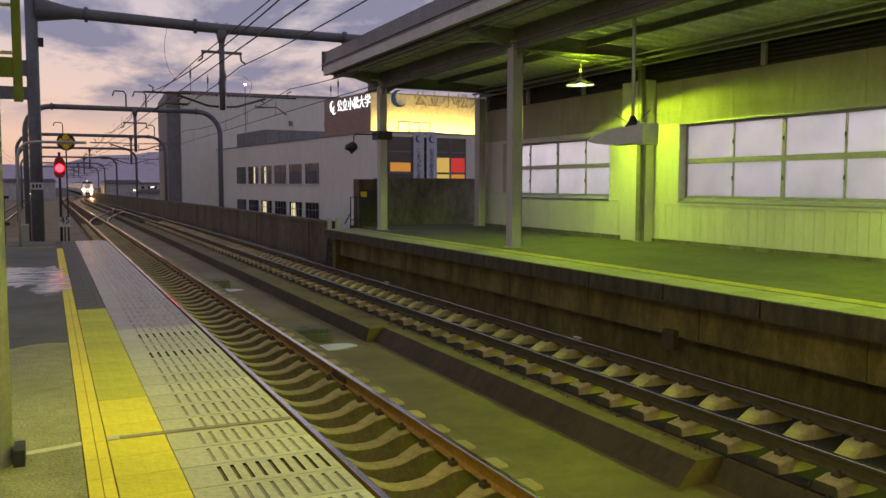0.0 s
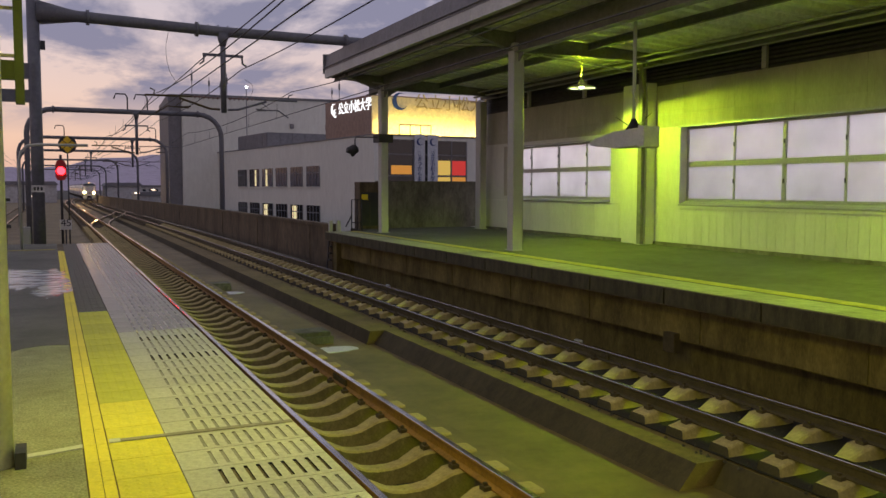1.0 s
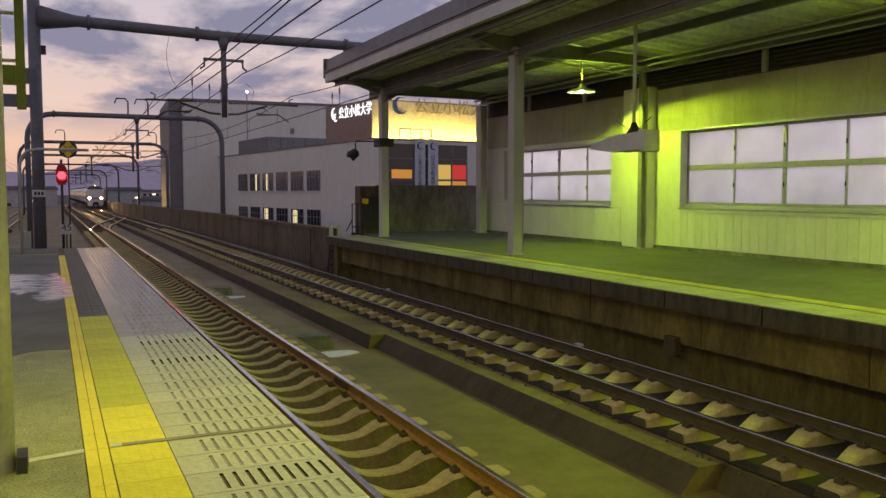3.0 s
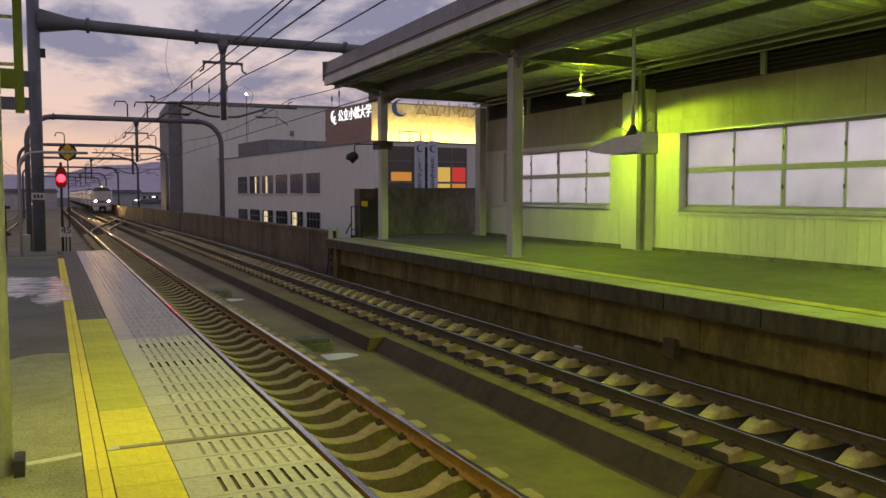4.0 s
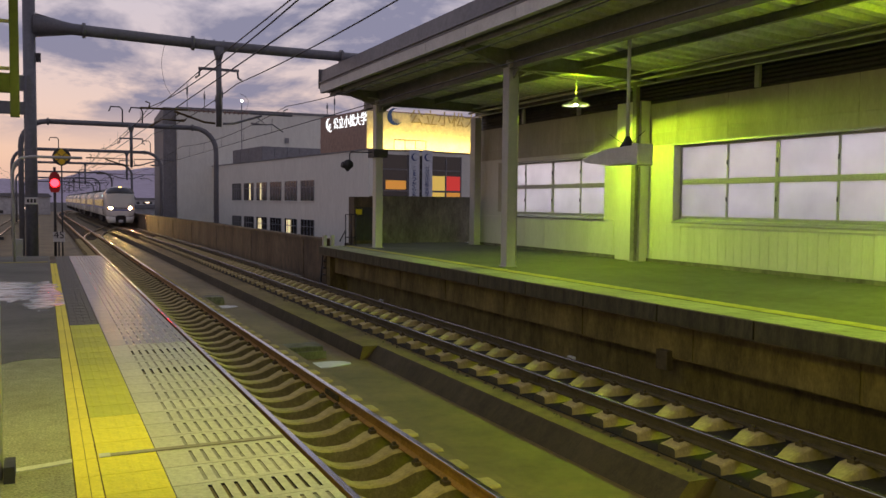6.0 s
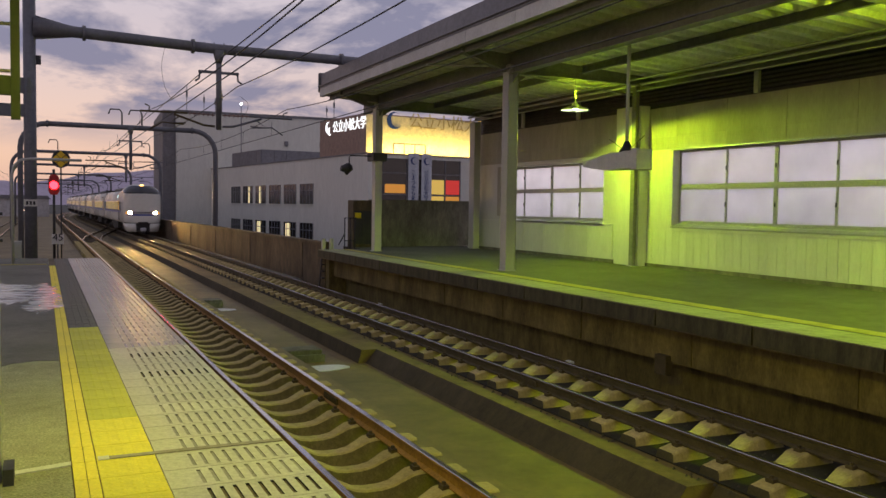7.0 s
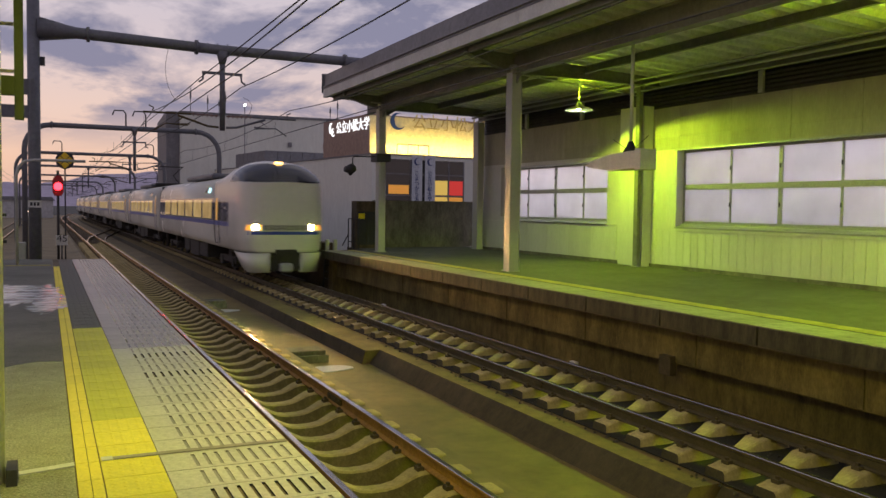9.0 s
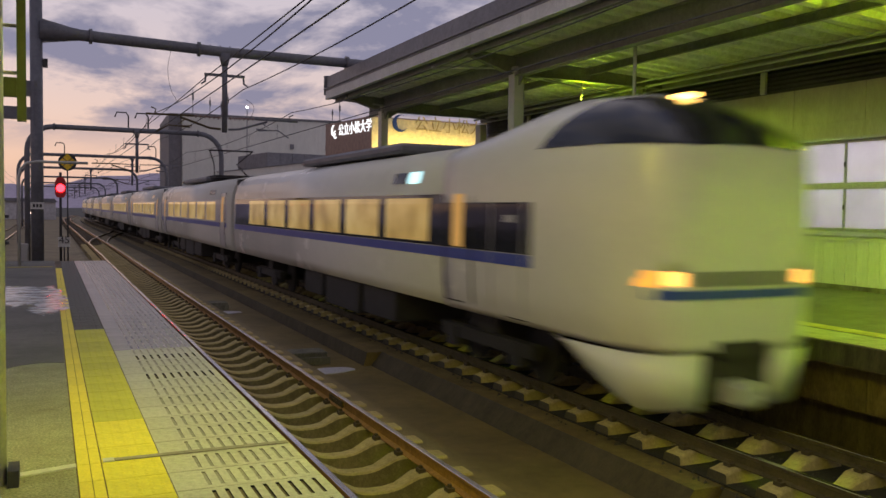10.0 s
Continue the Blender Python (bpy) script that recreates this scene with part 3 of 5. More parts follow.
# ---- platform end: parapet, box, steps ----
bm = bmesh.new()
box(bm, 11.2, 15.7, 30.05, 30.28, 0.0, 1.72)
box(bm, 11.18, 15.72, 30.03, 30.30, 1.72, 1.78)
end_wall = thing("wall_north", bm, CONCRETE, "stained concrete wall closing the platform end", "wall", kind="structure")
bm = bmesh.new()
box(bm, 10.36, 11.14, 29.7, 30.3, 0.0, 1.74)
cab = thing("relay_cabinet", bm, CONCRETE_DARK, "weathered grey cabinet at the platform end", "cabinet", bevel=0.01)
for x0, x1 in ((10.39, 10.74), (10.76, 11.11)):
    b2 = bmesh.new()
    box(b2, x0, x1, 29.675, 29.698, 0.12, 1.35)
    part("door", b2, DARK, cab)
b2 = bmesh.new()
box(b2, 10.42, 10.66, 29.655, 29.672, 1.08, 1.28)
part("warning_plate", b2, YLINE, cab, "yellow warning plate")

# ---- town beyond: university building, tall block, hills ----
def frame_xy(ox, oy, deg):
    return pose(ox, oy, 0, 0, 0, deg)


# local space: +x along the front to the right, +y along the long side away from the camera
uni = empty("university_building", "white low university building with lit windows and brown sign block", "building", m=frame_xy(23.75, 64.5, 6.2))
bm = bmesh.new()
box(bm, 0, 40, 0.0, 60, -8, 5.75)
part("wall", bm, SIDING, uni)
bm = bmesh.new()
for seg in ((-0.08, 40.08, -0.08, 0.12), (-0.08, 0.12, 0.12, 60)):
    box(bm, *seg, 5.752, 5.85)
part("roof_edge", bm, SIDING_GREY, uni)
bm = bmesh.new()
box(bm, 0.3, 11, 1.2, 10.5, 5.86, 9.1)
part("sign_block", bm, BROWN, uni, "brown rooftop block")
bm = bmesh.new()
box(bm, 0.6, 12, 27, 37, 5.86, 7.45)
scr = part("plant_screen", bm, SIDING_GREY, uni, "dark louvred rooftop screen")
for i in range(7):
    b2 = bmesh.new()
    box(b2, 0.52, 0.597, 27 + i * 1.43, 28.35 + i * 1.43, 5.95, 7.40)
    part("louvre_panel", b2, SIDING_GREY, scr)
for i in range(8):
    b2 = bmesh.new()
    box(b2, 0.6 + i * 1.43, 1.95 + i * 1.43, 26.92, 26.997, 5.95, 7.40)
    part("louvre_panel", b2, SIDING_GREY, scr)
WARM = glow("warm_room_light", (1.0, 0.82, 0.45), 0.75)
AMBER = glow("amber_room_light", (1.0, 0.42, 0.07), 0.42)
# window rows on the long side: (distance along, height)
lit = {(1, 0), (2, 0), (2, 1), (4, 1)}
for row, (z0, z1) in enumerate(((1.62, 3.52), (-2.1, -0.15))):
    for i in range(6):
        y = 11.2 + i * 4.2
        w = bmesh.new()
        box(w, -0.03, -0.004, y, y + 3.2, z0, z1)
        win = part("window", w, GLASS_DARK, uni)
        f = bmesh.new()
        for k in range(5):
            yy = y + k * 0.782
            box(f, -0.06, -0.032, yy, yy + 0.07, z0, z1)
        box(f, -0.06, -0.032, y, y + 3.2, z0 + 1.25, z0 + 1.32)
        part("frame", f, SIDING_GREY, win)
        s = bmesh.new()
        box(s, -0.12, -0.004, y - 0.1, y + 3.3, z0 - 0.09, z0 - 0.01)
        part("sill", s, SIDING, win)
        if (5 - i, row) in lit or (i in (1, 3) and row == 1) or (i in (3, 4) and row == 0):
            g = bmesh.new()
            box(g, -0.036, -0.031, y + 0.80 + 0.71 * (i % 2), y + 1.4 + 0.71 * (i % 2 + row * 0.9), z0 + 0.05, z1 - 0.1)
            part("lit_blind", g, WARM, win, "pane lit warm from inside")
# front: bright sign band, windows, banners
SIGN_LIGHT = surf("pale_sign_wall", (0.82, 0.76, 0.52), 0.7, 0.9, 0.5, 10, 0.0, grain=0.05)
bm = bmesh.new()
box(bm, 0.34, 10.9, 1.10, 1.19, 5.9, 9.0)
sign = part("sign_wall", bm, SIGN_LIGHT, uni, "sign wall washed by yellow uplights")
LETTER = glow("lit_letters", (0.95, 0.97, 1.0), 1.5)
LETTER_DARK = surf("sign_letters", (0.50, 0.42, 0.20), 0.5)
BLUE = surf("logo_blue", (0.03, 0.09, 0.35), 0.4)


def letters(body, size, m, mat, parent, label, name="lettering", space=1.0, top=False):
    cu = bpy.data.curves.new(name, "FONT")
    cu.body, cu.size, cu.extrude, cu.align_x, cu.align_y = body, size, 0.02, "LEFT", "TOP" if top else "BOTTOM"
    cu.space_line = space
    tmp = bpy.data.objects.new(name, cu)
    me = bpy.data.meshes.new_from_object(tmp)
    bpy.data.objects.remove(tmp)
    me.materials.clear()
    me.materials.append(mat)
    o = new(name, me)
    o.parent = parent
    o.matrix_basis = m
    return tagged(o, label)


def swoosh(bm, cx, cz, r, y0, y1):
    """A plain leaf-like mark."""
    pts = []
    for k in range(13):
        a = radians(60 + 22 * k)
        pts.append((cx + r * math.cos(a), cz + r * math.sin(a)))
    for k in range(12, -1, -1):
        a = radians(60 + 22 * k)
        w = r * (0.55 + 0.4 * abs(k - 6) / 6)
        pts.append((cx + 0.12 * r + w * math.cos(a), cz + 0.05 * r + w * math.sin(a)))
    prism(bm, pts, "y", y0, y1)


letters("\u516c\u7acb\u5c0f\u677e\u5927\u5b66", 1.38, pose(4.25, 1.05, 7.95, 90, 0, 0), LETTER_DARK, sign, "large sign letters")
b2 = bmesh.new()
swoosh(b2, 2.9, 8.65, 0.72, 1.0, 1.06)
part("logo_mark", b2, BLUE, sign, "blue leaf-like mark")
side_sign = letters("\u516c\u7acb\u5c0f\u677e\u5927\u5b66", 1.10, pose(0.26, 7.6, 7.75, 90, 0, -90), LETTER, uni, "glowing white letters")
b2 = bmesh.new()
swoosh(b2, -0.1, 0.12, 0.5, -0.03, 0.03)
swoosh(b2, 0.25, -0.25, 0.36, -0.025, 0.025)
mk = part("logo_mark", b2, LETTER, uni, "glowing leaf-like mark")
mk.matrix_basis = pose(0.25, 8.5, 8.3, 0, 0, -90)
# sign rail under the lit wall
b2 = bmesh.new()
for x in (2.4, 3.4, 4.4, 5.4):
    tube(b2, ((x, 0.2, 5.8), (x, 0.2, 6.7)), 0.05, 6)
tube(b2, ((2.4, 0.2, 6.7), (5.4, 0.2, 6.7)), 0.05, 6)
part("banner_rail", b2, STEEL_GREY, uni)
# front windows
WARM_YELLOW = glow("yellow_room_light", (1.0, 0.66, 0.14), 0.5)
b2 = bmesh.new()
box(b2, 0.9, 8.8, -0.03, -0.004, 0.2, 5.45)
fw = part("front_glazing", b2, GLASS_DARK, uni)
b2 = bmesh.new()
for x in (0.9, 3.5, 5.8, 7.2, 8.7):
    box(b2, x, x + 0.1, -0.07, -0.032, 0.2, 5.45)
for z in (2.45, 4.2):
    box(b2, 0.9, 8.8, -0.07, -0.032, z, z + 0.1)
part("frame", b2, SIDING_GREY, fw)
for x0, x1, z0, z1, m in ((1.5, 3.4, 2.62, 3.35, AMBER), (5.9, 7.15, 0.6, 2.42, WARM_YELLOW), (5.9, 7.15, 2.58, 3.8, WARM_YELLOW), (7.32, 8.68, 2.58, 3.8, glow("red_room_light", (0.9, 0.06, 0.05), 0.45)), (7.32, 8.68, 0.6, 2.42, AMBER)):
    b2 = bmesh.new()
    box(b2, x0, x1, -0.035, -0.031, z0, z1)
    part("lit_pane", b2, m, fw, "coloured lit pane")
BANNER = surf("banner_cloth", (0.62, 0.66, 0.74), 0.8, 0.8, 1, 20, 0.02)
NAVY = surf("navy_print", (0.03, 0.06, 0.22), 0.7)
for x, txt, sz in ((3.6, "\u3053\n\u307e\n\u3064\n\u304b\n\u3089\n\u672a\n\u6765", 0.46), (4.85, "\u516c\n\u7acb\n\u5c0f\n\u677e\n\u5927\n\u5b66\n\u5927\n\u5b66", 0.46)):
    b2 = bmesh.new()
    box(b2, x, x + 0.98, 0.02 - 0.2, -0.15, -1.0, 5.95)
    bn = part("banner", b2, BANNER, uni, "white vertical cloth banner")
    letters(txt, sz, pose(x + 0.24, -0.19, 4.55, 90, 0, 0), NAVY, bn, "dark blue printed characters", space=0.92, top=True)
    b2 = bmesh.new()
    swoosh(b2, x + 0.49, 5.3, 0.3, -0.22, -0.185)
    part("logo_mark", b2, NAVY, bn)

# tall white block behind
bm = bmesh.new()
box(bm, 0, 46, 0, 26, -8, 12.75)
tall = thing("tall_building", bm, SIDING, "tall plain white building behind the track", "building")
tall.matrix_basis = pose(14.9, 108, 0, 0, 0, -3.0)
b2 = bmesh.new()
box(b2, -1.55, -0.01, 1.0, 18, -8, 12.9)
part("stair_tower", b2, SIDING_GREY, tall, "darker stair tower")
b2 = bmesh.new()
box(b2, -0.1, 46.1, -0.12, -0.01, 12.6, 12.9)
part("roof_edge", b2, SIDING_GREY, tall)
for x in (13.2, 17.8, 20.0, 24.2):
    b2 = bmesh.new()
    box(b2, x, x + 0.45, -0.3, -0.01, 9.0, 9.6)
    part("vent_hood", b2, SIDING_GREY, tall)
b2 = bmesh.new()
box(b2, 22.0, 23.4, -0.1, -0.01, 8.7, 9.4)
part("louvre", b2, SIDING_GREY, tall)
for x, h in ((1.5, 3.5), (3.6, 2.6), (5.0, 2.2), (5.8, 3.2), (19.5, 2.0), (20.5, 3.0)):
    b2 = bmesh.new()
    tube(b2, ((x, 3, 12.7), (x, 3, 12.75 + h)), 0.045, 6)
    box(b2, x - 0.11, x + 0.11, 2.95, 3.05, 12.75 + h * 0.6, 12.75 + h * 0.85)
    part("antenna", b2, STEEL_GREY, tall)

# far hills: one ridge sheet that stands all round the front
bm = bmesh.new()
prev = None
for i in range(181):
    a = radians(-50 + i)
    rr = 3200
    h = 85 + 60 * noise.noise((i * 0.06, 3.1, 0)) + 30 * noise.noise((i * 0.21, 7.7, 0)) + 14 * noise.noise((i * 0.7, 1.2, 0))
    x, y = rr * math.sin(a), rr * math.cos(a)
    cur = (bm.verts.new((x * 0.8, y * 0.8, -8)), bm.verts.new((x * 0.93, y * 0.93, h * 0.5)), bm.verts.new((x, y, h)), bm.verts.new((x * 1.2, y * 1.2, -8)))
    if prev:
        for k in range(3):
            bm.faces.new((prev[k], prev[k + 1], cur[k + 1], cur[k])).smooth = True
    prev = cur
thing("far_hills", bm, HILL, "hazy blue hills on the horizon", "hill", kind="structure")

# ---- express train ----
T_WHITE = surf("train_white_paint", (0.64, 0.64, 0.59), 0.24, 0.92, 0.5, 30, 0.0, stain=0.4, grain=0.04, grime=0.06)
T_GREY = surf("train_light_grey", (0.42, 0.42, 0.43), 0.35, 0.9, 0.5, 30, 0.0, grain=0.05, grime=0.06)
T_BLUE = surf("train_blue_stripe", (0.025, 0.06, 0.34), 0.35, 0.85, 2, 30, 0.0, grain=0.05, grime=0.06)
T_GLASS = surf("train_dark_glass", (0.012, 0.014, 0.02), 0.08, 0.8, 2, 20, 0.0, grime=0.06)
T_UNDER = surf("underframe", (0.035, 0.032, 0.03), 0.85, 0.6, 3, 40, 0.2)
T_ROOM = glow("carriage_light", (1.0, 0.72, 0.26), 0.34)
# seats and curtains behind the panes break up the light
_n, _l = T_ROOM.node_tree.nodes, T_ROOM.node_tree.links
_t = _n.new("ShaderNodeTexCoord")
_v = _n.new("ShaderNodeTexNoise")
_v.inputs["Scale"].default_value, _v.inputs["Detail"].default_value = 1.7, 5
_r = _n.new("ShaderNodeValToRGB")
ramp_set(_r, [(0.34, (0.42, 0.25, 0.06)), (0.50, (0.75, 0.48, 0.13)), (0.66, (1.0, 0.72, 0.26))])
_l.new(_t.outputs["Object"], _v.inputs["Vector"])
_l.new(_v.outputs[0], _r.inputs[0])
_l.new(_r.outputs[0], _n["Principled BSDF"].inputs["Emission Color"])
_n["Principled BSDF"].inputs["Roughness"].default_value = 0.12
T_ORANGE = glow("vestibule_light", (1.0, 0.55, 0.14), 0.35)
HEAD = glow("headlight", (1.0, 0.58, 0.17), 12000)
HEAD_DIM = glow("top_marker_light", (1.0, 0.55, 0.13), 8)
BLUE_SIGN = glow("destination_display", (0.55, 0.95, 1.0), 1.6)

train = empty("express_train", "white express train with a blue stripe and lit windows", "train")

# cross-section of a carriage: half width at height, rail top = 0
SIDE = [(0.0, 3.62), (0.55, 3.60), (0.95, 3.52), (1.20, 3.38), (1.33, 3.20), (1.40, 2.95), (1.445, 2.60), (1.455, 2.10), (1.455, 1.60), (1.43, 1.20), (1.36, 0.98)]


def carriage(y0, y1):
    bm = bmesh.new()
    sect = [(x, z) for x, z in SIDE] + [(-x, z) for x, z in SIDE[:0:-1]]
    prism(bm, sect, "y", y0, y1)
    for f in bm.faces:
        f.smooth = len(f.verts) == 4
    return part("carriage", bm, T_WHITE, train)


def flank(o, y0, y1, z0, z1, mat, name, label="", out=0.006, sides=(-1, 1)):
    """A strip that follows the carriage side, a few millimetres proud."""
    zs = sorted({z0, z1, *[z for _, z in SIDE if z0 < z < z1]})
    prof = sorted((z, x) for x, z in SIDE)

    def half(z):
        for (za, xa), (zb, xb) in zip(prof, prof[1:]):
            if za <= z <= zb:
                return xa + (xb - xa) * (z - za) / (zb - za)
        return 1.45
    p = None
    for s in sides:
        bm = bmesh.new()
        q = [(s * (half(z) + out), z) for z in zs] + [(s * (half(z) - 0.02), z) for z in zs[::-1]]
        prism(bm, q, "y", y0, y1)
        p = part(name, bm, mat, o, label)
    return p


def dress(o, y0, y1, nose):
    """Window band, stripe, panes, doors and gear of one carriage between y0 and y1."""
    a = y0 + (2.25 if nose else 0.9)
    flank(o, a, y1 - 0.25, 1.93, 2.76, T_GREY if not nose else T_GLASS, "window_band", "dark window band", 0.004)
    flank(o, a, y1 - 0.1, 1.76, 1.92, T_BLUE, "blue_stripe", "blue stripe", 0.005)
    n0 = y0 + 5.55 if nose else y0 + 3.1
    k = 0
    y = n0
    while y + 2.0 < y1 - (2.2 if nose else 3.0):
        flank(o, y, y + 1.98, 1.98, 2.70, T_ROOM, "pane", "window lit warm from inside", 0.010)
        y += 2.38
        k += 1
    for yd in ((y0 + 4.0,) if nose else (y0 + 1.2, y1 - 2.1)):
        if not nose:
            flank(o, yd, yd + 0.9, 1.06, 3.0, T_GREY, "door", "", 0.012)
        flank(o, yd + 0.28, yd + 0.62, 1.95, 2.85, T_ORANGE, "door_pane", "narrow lit door pane", 0.016)
        flank(o, yd - 0.04, yd - 0.01, 1.04, 3.02, T_UNDER, "door_joint", "", 0.013)
        flank(o, yd + 0.91, yd + 0.94, 1.04, 3.02, T_UNDER, "door_joint", "", 0.013)
    flank(o, y0 + (6.1 if nose else 3.5), y0 + (6.6 if nose else 4.0), 2.96, 3.16, BLUE_SIGN if nose else T_GLASS, "destination_display", "lit destination display", 0.012, sides=(-1,))
    flank(o, y0 + (6.7 if nose else 4.1), y0 + (7.3 if nose else 4.7), 2.96, 3.16, T_GLASS, "display_glass", "", 0.012, sides=(-1,))
    # underframe gear and bogies
    for ya, yb, zz in ((y0 + 7.4, y0 + 9.2, 0.38), (y0 + 9.5, y0 + 11.8, 0.30), (y0 + 12.1, y0 + 13.6, 0.42)):
        b2 = bmesh.new()
        box(b2, -1.3, 1.3, ya, yb, zz, 0.96)
        part("equipment_box", b2, T_UNDER, o, bevel=0.03)
    for yb in (y0 + 4.3, y1 - 3.3):
        b2 = bmesh.new()
        for sx in (-0.98, 0.98):
            box(b2, sx - 0.09, sx + 0.09, yb - 1.5, yb + 1.5, 0.42, 0.62)
            for yw in (yb - 1.05, yb + 1.05):
                box(b2, sx - 0.13, sx + 0.13, yw - 0.18, yw + 0.18, 0.28, 0.60)
        box(b2, -0.98, 0.98, yb - 0.3, yb + 0.3, 0.45, 0.9)
        for yw in (yb - 1.05, yb + 1.05):
            tube(b2, ((-0.62, yw, 0.43), (-0.50, yw, 0.43)), 0.43, 20)
            tube(b2, ((0.50, yw, 0.43), (0.62, yw, 0.43)), 0.43, 20)
            tube(b2, ((-0.9, yw, 0.43), (0.9, yw, 0.43)), 0.08, 10)
        part("bogie", b2, T_UNDER, o)
    b2 = bmesh.new()
    box(b2, -1.0, 1.0, y0 + 8, y0 + 15, 3.60, 3.80)
    part("roof_unit", b2, STEEL_GREY, o, bevel=0.06)
    b2 = bmesh.new()
    box(b2, -1.25, 1.25, y1, y1 + 0.5, 1.0, 3.45)
    part("gangway", b2, T_UNDER, o)


# cab: rounded plan, upright front to the belt line, a raked dome above it
BELT, LEN, WID, POW = 3.25, 2.256, 1.455, 5.0


def plan_half(y):
    return WID if y >= 2.2 else WID * max(0.0, 1 - ((2.2 - y) / LEN) ** POW) ** (1 / POW)


def front_y(x):
    return 2.2 - LEN * max(0.0, 1 - (abs(x) / WID) ** POW) ** (1 / POW)


CREST = [(-0.06, 3.27), (0.1, 3.40), (0.3, 3.56), (0.6, 3.75), (1.0, 3.93), (1.4, 4.03), (2.0, 4.08), (2.6, 4.04), (3.4, 3.90), (4.2, 3.74), (5.0, 3.62), (6.0, 3.62)]


def crest(y):
    for (a, za), (b, zb) in zip(CREST, CREST[1:]):
        if y <= b:
            u = (y - a) / (b - a)
            return za + (zb - za) * u
    return 3.62


def crown(y, s):
    """A point of the dome at station y: s = 0 at the belt, 1 on the crest."""
    w = plan_half(y) * 0.962
    a = s * math.pi / 2
    return w * math.cos(a) ** 0.9, BELT + (crest(y) - BELT) * math.sin(a) ** 0.9


def cab_section(y):
    w = plan_half(y)
    half = [(0.0, 0.95), (w * 0.5, 0.95), (w * 0.90, 0.95), (w * 0.965, 1.05), (w * 0.99, 1.45), (w, 2.0), (w * 0.997, 2.5), (w * 0.985, 2.95), (w * 0.972, 3.15)]
    half += [crown(y, k / 10) for k in range(11)]
    return half


def plan_stations():
    ys = []
    for k in range(26):
        a = (0.004 + (1 - 0.004) * (k / 25) ** 1.6) * math.pi / 2
        ys.append(2.2 - LEN * max(0.0, math.cos(a)) ** (2 / POW))
    return ys + [2.5, 2.9, 3.3, 3.7, 4.1, 4.6, 5.02]


bm = bmesh.new()
prev = None
for y in plan_stations():
    sec = cab_section(y)
    ring = [bm.verts.new((x, y, z)) for x, z in sec] + [bm.verts.new((-x, y, z)) for x, z in sec[-2:0:-1]]
    if prev:
        k = len(ring)
        for i in range(k):
            bm.faces.new((prev[i], prev[(i + 1) % k], ring[(i + 1) % k], ring[i])).smooth = True
    else:
        bm.faces.new(ring)
    prev = ring
bm.faces.new(prev)
bmesh.ops.remove_doubles(bm, verts=bm.verts[:], dist=0.0004)
nose = part("cab_nose", bm, T_WHITE, train, "smooth white domed cab")


def screen(s0, s1, y_from, y_low, y_high, mat, name, label, out=0.014):
    """Glass over the dome; it reaches back to y_low at the belt and y_high on the crest."""
    bm = bmesh.new()
    n, m = 30, 16
    g = []
    for j in range(n + 1):
        q = -1 + 2 * j / n
        s = s0 + (s1 - s0) * (1 - abs(q))
        yb = y_low + (y_high - y_low) * (s ** 0.8)
        row = []
        for i in range(m + 1):
            y = y_from + (yb - y_from) * (i / m) ** 1.4
            x, z = crown(y, s)
            v = Vector((math.copysign(x, q) if q else 0.0, y, z))
            d = Vector((math.copysign(x, q) * 0.5, -0.5, 0.8)).normalized()
            row.append(bm.verts.new(v + d * out))
        g.append(row)
    for j in range(n):
        for i in range(m):
            bm.faces.new((g[j][i], g[j + 1][i], g[j + 1][i + 1], g[j][i + 1])).smooth = True
    return part(name, bm, mat, nose, label)


screen(0.03, 1.0, -0.05, 2.25, 0.85, T_GLASS, "windscreen", "dark wraparound windscreen")


def front_strip(x0, x1, z0, z1, mat, name, label="", out=0.01, deep=0.05, parent=None):
    """A strip that hugs the rounded front."""
    bm = bmesh.new()
    n = 18
    rows = []
    for i in range(n + 1):
        x = x0 + (x1 - x0) * i / n
        y = front_y(x / 0.985)
        k = 1 + out * 0.4
        rows.append([bm.verts.new(c) for c in ((x * k, y - out, z0), (x * k, y - out, z1), (x * 0.97, y + deep, z1), (x * 0.97, y + deep, z0))])
    for a, b in zip(rows, rows[1:]):
        for i in range(4):
            bm.faces.new((a[i], a[(i + 1) % 4], b[(i + 1) % 4], b[i]))
    bm.faces.new(rows[0])
    bm.faces.new(rows[-1])
    return part(name, bm, mat, parent or nose, label)


AMBER_LENS = glow("amber_lens", (1.0, 0.42, 0.06), 1.1)
LENS = glow("lamp_reflector", (1.0, 0.48, 0.09), 2.4)
LENS.node_tree.nodes["Principled BSDF"].inputs["Base Color"].default_value = (0.0004, 0.0002, 0.0001, 1)
LENS.node_tree.nodes["Principled BSDF"].inputs["Specular IOR Level"].default_value = 0.0
# a deep reflector can is sunk into the nose for each headlight, so that the beam runs forward
CAN = (0.815, 1.065, 1.705, 1.855)
bm = bmesh.new()
for s in (-1, 1):
    xa, xb = sorted((s * CAN[0], s * CAN[1]))
    box(bm, xa - 0.008, xb + 0.008, -0.4, 0.51, CAN[2] - 0.008, CAN[3] + 0.008)
cutter = new("cutter", mesh_of("cutter", bm, T_UNDER))
cut = nose.modifiers.new("recess", "BOOLEAN")
cut.operation, cut.object, cut.solver = "DIFFERENCE", cutter, "EXACT"
deps = bpy.context.evaluated_depsgraph_get()
carved = bpy.data.meshes.new_from_object(nose.evaluated_get(deps))
nose.modifiers.clear()
nose.data = carved
bpy.data.objects.remove(cutter)
